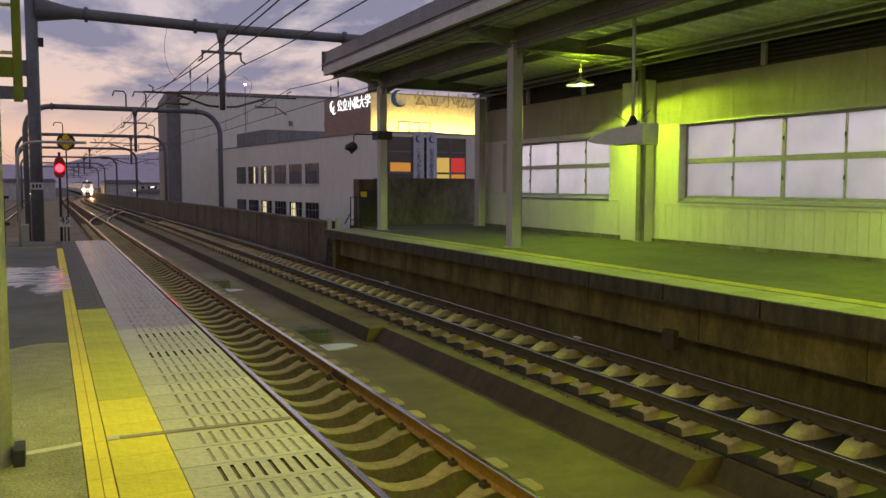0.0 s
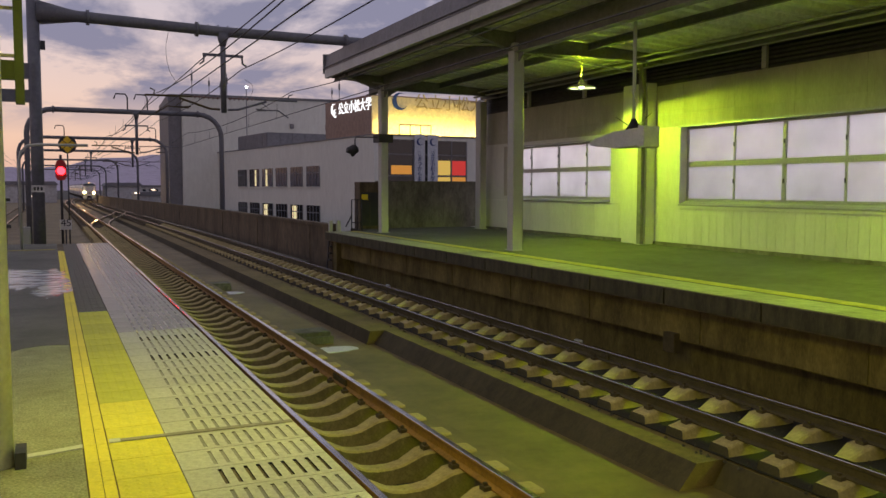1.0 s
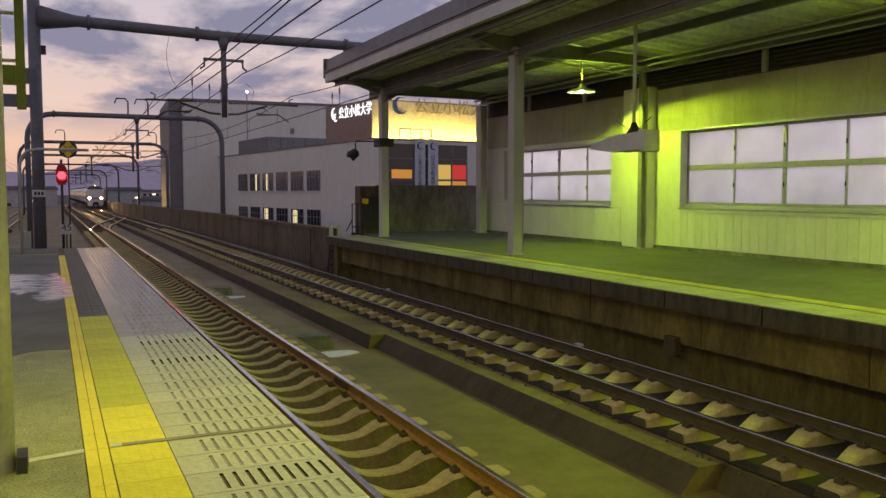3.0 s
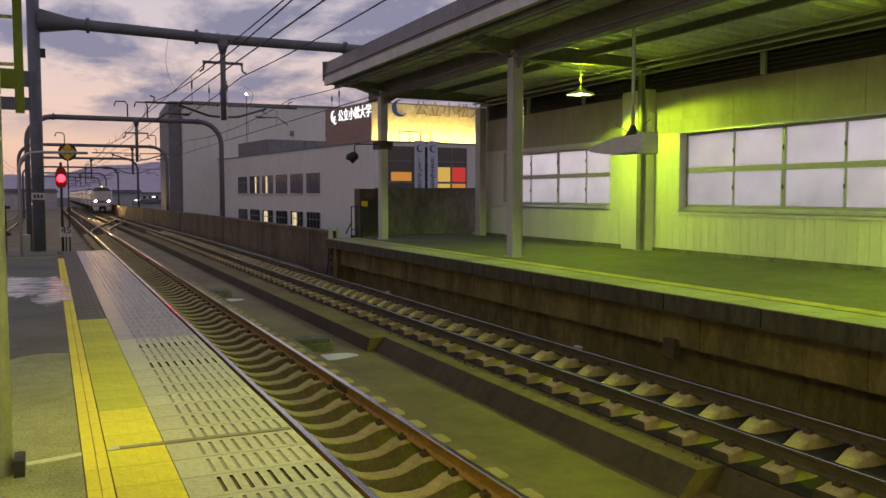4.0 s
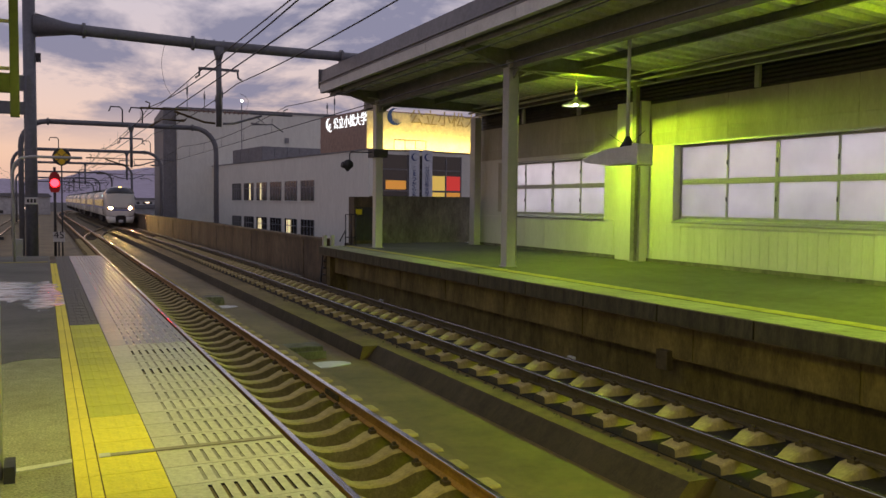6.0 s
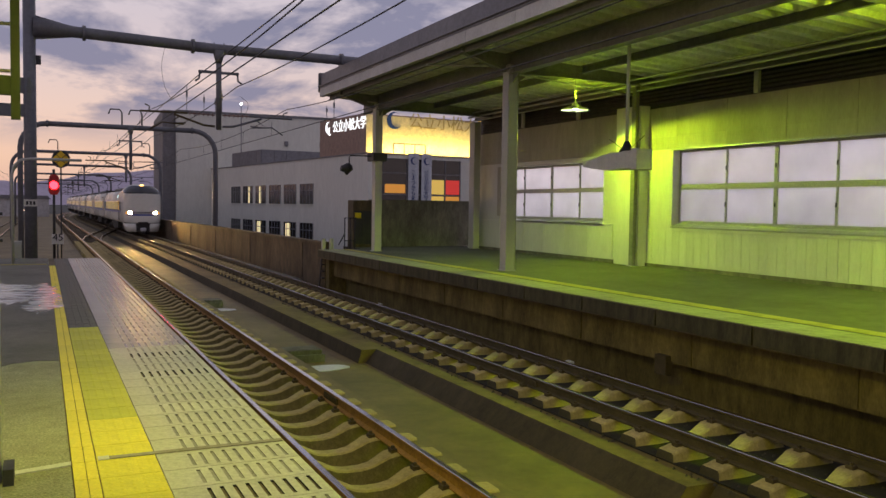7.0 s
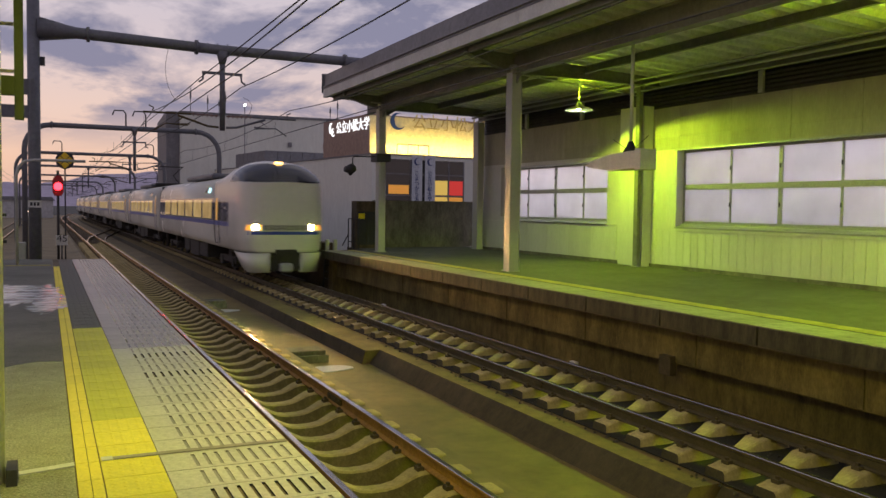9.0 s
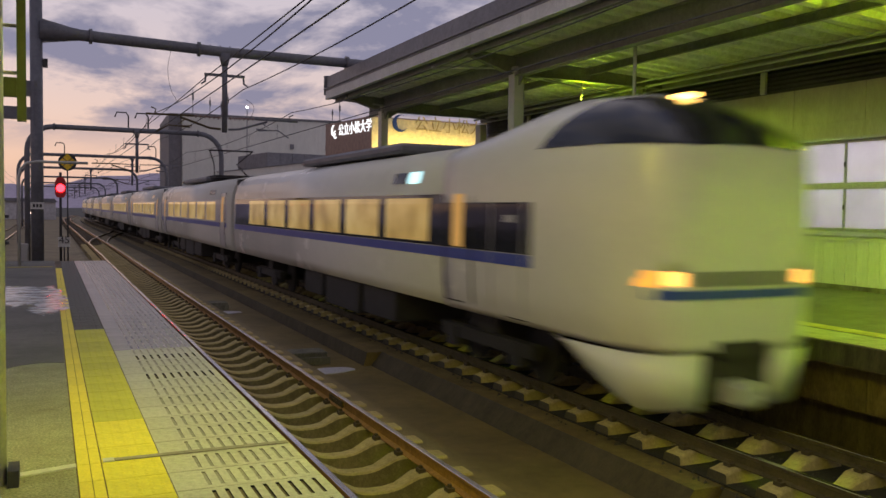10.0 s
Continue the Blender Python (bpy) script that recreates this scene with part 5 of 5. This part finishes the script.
bell = empty("hanging_camera", "dark lantern-shaped fitting on a bent arm", "camera")
bm = bmesh.new()
tube(bm, ((10.17, 27.0, 3.22), (9.30, 27.0, 3.20), (9.26, 27.0, 3.14), (9.26, 27.0, 2.92)), 0.02, 8)
part("arm", bm, DARK, bell)
bm = bmesh.new()
tube(bm, ((9.22, 27.0, 2.95), (9.22, 27.0, 2.88), (9.20, 27.0, 2.76), (9.18, 27.0, 2.66), (9.18, 27.0, 2.56)), [0.05, 0.15, 0.19, 0.11, 0.03], 12)
tube(bm, ((8.98, 27.0, 2.78), (9.16, 27.0, 2.74)), [0.10, 0.12], 10)
part("body", bm, DARK, bell)
bm = bmesh.new()
box(bm, 10.05, 10.55, 26.8, 27.4, 3.05, 3.32)
part("clamp", bm, DARK, bell)
for y in (18.0,):
    bm = bmesh.new()
    tube(bm, ((10.445, y - 0.03, 0.0), (10.445, y - 0.03, 4.6)), 0.016, 8)
    thing("downpipe", bm, STEEL, "thin conduit running up the canopy column", "pipe")
bm = bmesh.new()
tube(bm, ((14.60, 19.1, 2.95), (14.60, 19.1, 4.2)), 0.015, 8)
thing("wall_conduit", bm, STEEL, "conduits beside the pilaster", "pipe")

# steps, rail posts and hand rail at the far platform end
st = empty("platform_end_steps", "dark steel steps and hand rail at the platform end", "steps")
for i in range(4):
    bm = bmesh.new()
    box(bm, 8.86, 9.5, 28.62 + 0.0, 28.95, -0.32 - i * 0.24, -0.28 - i * 0.24)
    part("step", bm, DARK, st)
for x in (8.86, 9.5):
    bm = bmesh.new()
    prism(bm, [(28.6, -0.1), (28.7, -0.1), (29.05, -1.5), (28.95, -1.5)], "x", x - 0.02, x + 0.02)
    part("stringer", bm, DARK, st)
for x in (8.84, 9.12):
    bm = bmesh.new()
    box(bm, x - 0.06, x + 0.06, 28.35, 28.5, 0.0, 0.38)
    part("bollard", bm, STEEL, st, bevel=0.01)
for x in (9.62, 9.82, 10.0):
    bm = bmesh.new()
    tube(bm, ((x, 28.45, 0.0), (x, 28.45, 1.1)), 0.022, 8)
    part("baluster", bm, DARK, st)
bm = bmesh.new()
tube(bm, ((9.40, 28.45, 0.15), (9.62, 28.45, 0.55), (9.62, 28.45, 1.1), (10.05, 28.45, 1.1)), 0.022, 8)
tube(bm, ((9.62, 28.45, 0.30), (10.05, 28.45, 0.30)), 0.018, 8)
part("hand_rail", bm, DARK, st)

# ---- lineside things between the tracks ----
WETSTONE = surf("wet_white_stain", (0.68, 0.66, 0.72), 0.3, 0.75, 6, 40, 0.05)
for x, y, L in ((4.72, 15.35, 0.55), (4.55, 24.9, 0.5)):
    e = empty("cable_pit", "low concrete cable pit between the tracks", "cable pit", "cable pits")
    bm = bmesh.new()
    box(bm, x - 0.55, x + 0.35, y + 1.0, y + 1.55, -1.56, -1.36)
    part("curb", bm, CONCRETE, e, bevel=0.015)
    bm = bmesh.new()
    box(bm, x - 0.5, x + 0.3, y + 0.65, y + 0.70, -1.56, -1.40)
    part("edge_strip", bm, CONCRETE, e)
    bm = bmesh.new()
    pts = []
    for k in range(18):
        a = 2 * math.pi * k / 18
        q = 1 + 0.25 * noise.noise((math.cos(a) * 2, math.sin(a) * 2, y))
        pts.append((x + 0.12 + 0.42 * q * math.cos(a), y - 0.02 + 0.30 * q * math.sin(a)))
    prism(bm, pts, "z", -1.56, -1.534)
    part("wet_patch", bm, WETSTONE, e, "pale wet patch")
    bm = bmesh.new()
    tube(bm, ((x - 0.18, y, -1.54), (x - 0.18, y, -1.525)), 0.06, 12)
    part("drain", bm, DARK, e)
bm = bmesh.new()
for i in range(30):
    y = 30 + i * 2.0
    box(bm, 8.36, 8.52, y, y + 1.96, -1.30 + grade(y), -1.16 + grade(y))
thing("cable_trough", bm, CONCRETE, "row of concrete cable trough lids along the parapet", "cable trough", kind="stuff")
bm = bmesh.new()
box(bm, 9.02, 9.16, 10.66, 10.94, -1.12, -0.80)
thing("wall_box", bm, RUST, "dark brown box fixed to the platform wall", "box", bevel=0.01)

# ---- things far off ----
PALE = surf("far_pale_wall", (0.50, 0.50, 0.52), 0.8, 0.85, 0.1, 2, 0.0)
for nm, x0, x1, y, z0, z1, lab in (("far_house", 11.5, 19.0, 205, -8, 1.75, "long pale low building far down the line"), ("far_house", -14.0, 1.5, 215, -8, 2.0, "long pale low building far down the line"),
                                   ("far_house", 16.0, 22.5, 180, -8, -0.2, "small dark-roofed house below the viaduct"), ("far_house", 26.0, 50.0, 330, -8, 1.5, "grey far town building"), ("far_house", -40, -16, 260, -8, 3.0, "grey far town building")):
    bm = bmesh.new()
    box(bm, x0, x1, y, y + 14, z0, z1)
    h = thing(nm, bm, PALE, lab, "building", "far town buildings")
    bm = bmesh.new()
    prism(bm, [(x0 - 0.4, z1 + 0.01), (x1 + 0.4, z1 + 0.01), (x1 - 0.3, z1 + 0.8), (x0 + 0.3, z1 + 0.8)], "y", y - 0.4, y + 14.4)
    part("roof", bm, SIDING_GREY, h)
    for k in range(int((x1 - x0) / 2.2) if y > 250 else 0):
        bm = bmesh.new()
        box(bm, x0 + 0.6 + 2.2 * k, x0 + 1.7 + 2.2 * k, y - 0.05, y - 0.004, z1 - 1.7, z1 - 0.7)
        part("window", bm, GLASS_DARK, h)
for x, y, z in ((20.9, 198, 1.6), (13.2, 150, 1.2), (-2.2, 120, 1.0)):
    e = empty("street_light", "lit street light far below the line", "street lamp", "street lights")
    bm = bmesh.new()
    tube(bm, ((x, y, -8), (x, y, z)), 0.09, 8)
    part("pole", bm, STEEL, e)
    bm = bmesh.new()
    box(bm, x - 0.4, x + 0.4, y - 0.1, y + 0.1, z - 0.75, z - 0.55)
    part("lamp_head", bm, glow("street_lamp_glow", (1.0, 0.72, 0.5), 3), e, "glowing lamp head")
bm = bmesh.new()
bmesh.ops.create_uvsphere(bm, u_segments=10, v_segments=6, radius=0.15, matrix=Matrix.Translation((21.9, 104, 13.6)))
fl = thing("roof_floodlight", bm, glow("floodlight_glow", (0.85, 0.92, 1.0), 8), "small bright white light on a roof mast", "lamp")
bm = bmesh.new()
tube(bm, ((21.9, 104, -8), (21.9, 104, 13.42)), 0.05, 8)
part("mast", bm, STEEL_GREY, fl)

# clutter beyond the near platform end
for x, y, h, w, lab in ((-1.6, 26.6, 0.9, 0.35, "grey trackside relay box"), (-2.6, 27.2, 1.3, 0.5, "grey trackside relay box"), (1.05, 26.2, -0.75, 0.4, "low trackside junction box"), (0.85, 29.5, -0.8, 0.3, "low trackside junction box")):
    e = empty("relay_box", lab, "box", "trackside boxes")
    bm = bmesh.new()
    box(bm, x - w, x, y, y + 0.4, -1.5, h)
    part("body", bm, STEEL_GREY, e, bevel=0.02)
    bm = bmesh.new()
    box(bm, x - w - 0.04, x + 0.04, y - 0.04, y + 0.44, h + 0.001, h + 0.05)
    part("lid", bm, STEEL, e)
for x in (-3.95, -2.82):
    rail([x] * len(STEPS), STEPS, "rusty steel rail of the side track")
for i in range(6):
    e = empty("ground_marker", "small pale marker beside the track", "marker", "track markers")
    bm = bmesh.new()
    y = 12.6 + i * 9.5
    box(bm, 8.52, 8.60, y, y + 0.18, -1.30, -1.19)
    part("block", bm, WHITE_TRIM, e, bevel=0.01)

# ---- sleepers ----
def sleeper_mesh(reach):
    bm = bmesh.new()
    half = [(0.08, -0.095), (0.20, -0.075), (0.40, 0.02), (0.48, 0.03), (0.68, 0.03), (0.74, 0.01), (reach, -0.01)]
    prof = [(-x, z) for x, z in half[::-1]] + half
    rows = []
    for x, z in prof:
        w = 0.135 if abs(x) > 0.3 else 0.10
        rows.append([bm.verts.new(q) for q in ((x * 1.02, -w - 0.045, -0.26), (x, -w, z - 0.02), (x, -w + 0.02, z), (x, w - 0.02, z), (x, w, z - 0.02), (x * 1.02, w + 0.045, -0.26))])
    # near-track sleepers: shade is painted into the inner side faces; ends take a darker tone
    for a, b in zip(rows, rows[1:]):
        for i in range(6):
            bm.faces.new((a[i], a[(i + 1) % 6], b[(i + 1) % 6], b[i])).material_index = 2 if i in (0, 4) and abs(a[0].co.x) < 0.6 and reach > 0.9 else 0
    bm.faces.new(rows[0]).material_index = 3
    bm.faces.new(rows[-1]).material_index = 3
    for s in (-0.566, 0.566):
        for d in (-0.10, 0.10):
            box(bm, s + d - 0.035, s + d + 0.035, -0.05, 0.05, 0.024, 0.065, 1)
            box(bm, s + d - 0.015, s + d + 0.015, -0.018, 0.018, 0.065, 0.095, 1)
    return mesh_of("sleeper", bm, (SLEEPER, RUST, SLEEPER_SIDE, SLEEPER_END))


sl_near, sl_far = sleeper_mesh(1.0), sleeper_mesh(0.83)
SEAT = RAIL - 0.1545 - 0.033
for c, y0, step, bed in ((NEAR, 7.82, 0.655, track_bed), (FAR, 7.45, 0.688, far_bed)):
    k0 = -int((y0 - 1.0) / step)
    for k in range(k0 - 10, k0 + 95):
        y = y0 + k * step
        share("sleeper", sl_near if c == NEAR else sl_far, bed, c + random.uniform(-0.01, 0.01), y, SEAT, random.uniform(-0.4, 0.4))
    bm = bmesh.new()
    for k in range(k0 + 95, k0 + 290):
        y = y0 + k * step
        z = SEAT + grade(y)
        x = c + bend(y)
        box(bm, x - 1, x + 1, y - 0.11, y + 0.11, z - 0.2, z)
    far_sl = part("far_sleepers", bm, CONCRETE_DARK, bed)
    far_sl["kind"] = "stuff"

# near-black sheets that paint the shade at the bottom of the gaps
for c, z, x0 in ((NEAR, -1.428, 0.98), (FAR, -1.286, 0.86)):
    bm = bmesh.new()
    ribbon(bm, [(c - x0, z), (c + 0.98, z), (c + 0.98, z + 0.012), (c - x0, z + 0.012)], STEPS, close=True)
    thing("gap_floor", bm, GAP, "near-black sheet standing for the shade between the sleepers", "track bed", kind="structure")
# loose ballast between the sleepers
bm = bmesh.new()
rng = random.Random(5)
for c, zb in ((NEAR, -1.43), (FAR, -1.30)):
    for i in range(1500):
        x = c + rng.uniform(-1.0, 1.0)
        y = rng.uniform(2.0, 32.0) if i % 3 else rng.uniform(2.0, 14.0)
        r = rng.uniform(0.018, 0.045)
        q = [bm.verts.new((x + r * dx * rng.uniform(0.7, 1.2), y + r * dy * rng.uniform(0.7, 1.2), zb + r * dz)) for dx, dy, dz in ((-1, -0.6, 0), (1, -0.6, 0), (0, 1, 0), (0.1, 0, 1.2))]
        for f in ((0, 1, 3), (1, 2, 3), (2, 0, 3), (2, 1, 0)):
            bm.faces.new([q[j] for j in f])
thing("ballast", bm, BALLAST, "scattered dark ballast stones between the sleepers", "ballast", kind="stuff")

# ---- near platform pieces ----
def grate_mesh(tile, slot_mat, deep=0.02):
    """A pale panel with nine slots."""
    bm = bmesh.new()
    xs = [0.0, 0.155]
    for i in range(9):
        a = 0.175 + i * 0.069
        xs += [a, a + 0.021]
    xs.append(0.80)
    xs = sorted(set(xs))
    ys = [0.0, 0.045, 0.295, 0.338]
    v = {}

    def vert(x, y, z):
        key = (round(x, 4), round(y, 4), round(z, 4))
        if key not in v:
            v[key] = bm.verts.new((x, y, z))
        return v[key]
    for i in range(len(xs) - 1):
        slot = i >= 2 and i % 2 == 0 and i < len(xs) - 2
        for j in range(3):
            if slot and j == 1:
                a, b, c, d = xs[i], xs[i + 1], ys[1], ys[2]
                z = -deep
                f = bm.faces.new((vert(a, c, z), vert(b, c, z), vert(b, d, z), vert(a, d, z)))
                f.material_index = 1
                for p, q in (((a, c), (b, c)), ((b, c), (b, d)), ((b, d), (a, d)), ((a, d), (a, c))):
                    bm.faces.new((vert(*p, 0), vert(*q, 0), vert(*q, z), vert(*p, z))).material_index = 1
            else:
                bm.faces.new((vert(xs[i], ys[j], 0), vert(xs[i + 1], ys[j], 0), vert(xs[i + 1], ys[j + 1], 0), vert(xs[i], ys[j + 1], 0)))
    e = [(0.0, 0.0), (0.80, 0.0), (0.80, 0.338), (0.0, 0.338)]
    for p, q in zip(e, e[1:] + e[:1]):
        bm.faces.new([bm.verts.new(c) for c in ((*p, 0), (*q, 0), (*q, -0.03), (*p, -0.03))])
    me = bpy.data.meshes.new("grate_panel")
    bm.to_mesh(me)
    bm.free()
    for m in (tile, slot_mat):
        me.materials.append(m)
    return me


def dotted_mesh(mat):
    bm = bmesh.new()
    box(bm, 0, 0.328, 0, 0.3415, -0.02, 0)
    for i in range(5):
        for j in range(5):
            x, y = 0.04 + i * 0.061, 0.04 + j * 0.064
            top = bm.verts.new((x, y, 0.003))
            q = [bm.verts.new((x + 0.012 * dx, y + 0.012 * dy, 0.0005)) for dx, dy in ((-1, -1), (1, -1), (1, 1), (-1, 1))]
            for k in range(4):
                bm.faces.new((q[k], q[(k + 1) % 4], top))
    return mesh_of("tactile_tile", bm, mat)


def line_mesh():
    bm = bmesh.new()
    box(bm, 0, 0.066, 0, 0.342, -0.02, 0.003)
    box(bm, 0.070, 0.128, 0, 0.342, -0.02, 0.003)
    return mesh_of("line_tile", bm, YLINE)


paving = tagged(new("edge_paving"), "pale slotted paving with yellow tactile tiles along the edge", "paving", "", "structure")
gm, gm_open, gm_wet = grate_mesh(TILE, SLOT, 0.006), grate_mesh(TILE, SLOT_OPEN), grate_mesh(TILE_WET, SLOT_FAR, 0.003)
dm, dm_olive, lm2 = dotted_mesh(YELLOW), dotted_mesh(YELLOW_OLIVE), line_mesh()
plain = bmesh.new()
box(plain, 0, 0.325, 0, 0.338, -0.02, -0.006)
for k in range(4):
    box(plain, 0.012 + k * 0.08, 0.072 + k * 0.08, 0.004, 0.334, -0.0055, 0.0)
plain = mesh_of("dark_paving_tile", plain, ASPHALT_WET)
for k in range(-32, 60):
    y = 5.005 + k * 0.345
    if y > 25.0:
        break
    share("grate_panel", gm_wet if y > 9.4 else gm_open if k in (-2, 8, 11) else gm, paving, 0.608, y, 0.0, random.uniform(-0.1, 0.1))
    # tactile tiles turn from yellow to olive yellow past y = 6.2
    if y < 11.0:
        share("tactile_tile", dm if y < 6.2 else dm_olive, paving, 0.274, y, 0.0, random.uniform(-0.2, 0.2))
    else:
        share("dark_tile", plain, paving, 0.274, y, 0.0)
    if y < 22.2:
        share("line_tile", lm2, paving, 0.138, y, 0.0)
bm = bmesh.new()
box(bm, 0.345, 1.40, 5.36, 5.415, 0.0005, 0.006)
thing("joint_cover", bm, surf("joint_cover_grey", (0.32, 0.29, 0.24), 0.6), "grey joint cover strip across the paving", "strip")
bm = bmesh.new()
box(bm, 0.28, 0.343, 5.345, 5.42, 0.0045, 0.009)
thing("tape_mark", bm, WHITE_TRIM, "short white tape mark at the joint", "tape")
bm = bmesh.new()
prism(bm, [(-0.19, 5.22), (0.132, 5.30), (0.132, 5.37), (-0.19, 5.29)], "z", 0.001, 0.010)
thing("metal_strip", bm, WHITE_TRIM, "pale metal strip set in the asphalt", "strip")
# the asphalt beyond the canopy is wet, with a wavy dry edge
bm = bmesh.new()
edge = [(-12 + 12.125 * k / 60, 8.85 + 0.5 * noise.noise((k * 0.35, 0.4, 2.0)) + 0.2 * noise.noise((k * 1.3, 5.0, 2.0))) for k in range(61)]
prism(bm, edge + [(0.125, 25.2), (-12, 25.2)], "z", -0.001, 0.0022)
thing("wet_asphalt", bm, ASPHALT_WET, "dark wet asphalt beyond the canopy's shelter", "wet ground", kind="structure")
bm = bmesh.new()
for k in range(9):
    box(bm, -4.4 + 0.5 * k, -3.92 + 0.5 * k, 22.62, 22.92, 0.0021, 0.006)
thing("end_line", bm, YELLOW_WORN, "pale worn yellow line across the platform end", "line", kind="structure")
# melting ice on the near platform
ICE = surf("wet_ice", (0.80, 0.86, 0.88), 0.22, 0.6, 5, 50, 0.2, stain=0.7, aniso=(1.5, 1, 1), grime=0.3)
_n, _l = ICE.node_tree.nodes, ICE.node_tree.links
_t, _m, _v, _r = _n.new("ShaderNodeTexCoord"), _n.new("ShaderNodeMapping"), _n.new("ShaderNodeTexNoise"), _n.new("ShaderNodeMapRange")
_m.inputs["Scale"].default_value = (1.3, 2.6, 1.0)
_v.inputs["Scale"].default_value, _v.inputs["Detail"].default_value, _v.inputs["Roughness"].default_value, _v.inputs["Distortion"].default_value = 1.5, 8, 0.62, 0.5
_r.inputs["From Min"].default_value, _r.inputs["From Max"].default_value = 0.36, 0.54
_l.new(_t.outputs["Object"], _m.inputs[0])
_l.new(_m.outputs[0], _v.inputs["Vector"])
_l.new(_v.outputs[0], _r.inputs["Value"])
_l.new(_r.outputs[0], _n["Principled BSDF"].inputs["Alpha"])
for cx, cy, rx, ry, sd in ((-0.15, 15.6, 0.44, 1.5, 1), (-0.75, 15.9, 0.8, 1.5, 2), (0.0, 13.7, 0.24, 0.9, 3)):
    bm = bmesh.new()
    vs = []
    for k in range(90):
        a = 2 * math.pi * k / 90
        q = 1 + 0.45 * noise.noise((math.cos(a) * 2.4, math.sin(a) * 2.4, sd * 9.1)) + 0.35 * noise.noise((math.cos(a) * 9, math.sin(a) * 9, sd * 3.3))
        vs.append(bm.verts.new((min(cx + rx * q * math.cos(a), 0.27), cy + ry * q * math.sin(a), 0.004 + 0.0015 * sd)))
    bm.faces.new(vs)
    thing("ice_patch", bm, ICE, "thin patch of melting ice on the asphalt", "ice", "ice patches")

# ---- far platform pieces ----
bm = bmesh.new()
box(bm, 0, 0.745, 0, 0.592, -0.011, 0.0)
em = mesh_of("edge_tile", bm, EDGE)
bm = bmesh.new()
box(bm, 0, 0.30, 0, 0.296, -0.011, 0.003)
ym = mesh_of("tactile_tile", bm, YELLOW_WORN)
far_paving = tagged(new("far_edge_paving"), "pale edge tiles and a yellow tactile line on the opposite platform", "paving", "", "structure")
for k in range(60):
    y = 28.45 - (k + 1) * 0.6
    if y < 2:
        break
    share("edge_tile", em, far_paving, 8.665, y, 0.0)
for k in range(100):
    y = 28.45 - (k + 1) * 0.3
    if y < 2:
        break
    share("tactile_tile", ym, far_paving, 9.50, y, 0.0)
bm = bmesh.new()
box(bm, 9.418, 9.498, 2, 28.5, -0.0115, -0.001)
box(bm, 9.80, 9.82, 2, 28.5, -0.0115, -0.001)
part("joint_strip", bm, ASPHALT_FAR, far_paving)
bm = bmesh.new()
box(bm, 0, 0.03, 0, 1.96, -0.27, -0.02)
nm = mesh_of("nosing_block", bm, NOSING)
for k in range(14):
    share("nosing_block", nm, far_platform, 8.645, 26.5 - k * 2.0, 0.0)
bm = bmesh.new()
box(bm, 0, 0.02, 0, 2.95, -0.90, -0.40)
wm = mesh_of("wall_block", bm, PLAT_WALL)
for k in range(10):
    share("wall_block", wm, far_platform, 9.128, 25.2 - k * 3.0, 0.0)


def motions():
    rows = []
    for t, y in ((0, 232), (2.5, 173), (4, 138), (5, 115), (5.7, 99.2), (6.8, 74.9), (7.5, 59.4), (8, 48.8), (8.4, 40.2), (8.8, 31.8), (9.1, 25.6), (9.3, 21.5), (9.5, 17.5), (9.7, 13.4), (9.9, 9.4), (10, 7.35)):
        rows.append((t, pose(FAR + bend(y), y, RAIL + grade(y))))
    walk(train, rows)


motions()
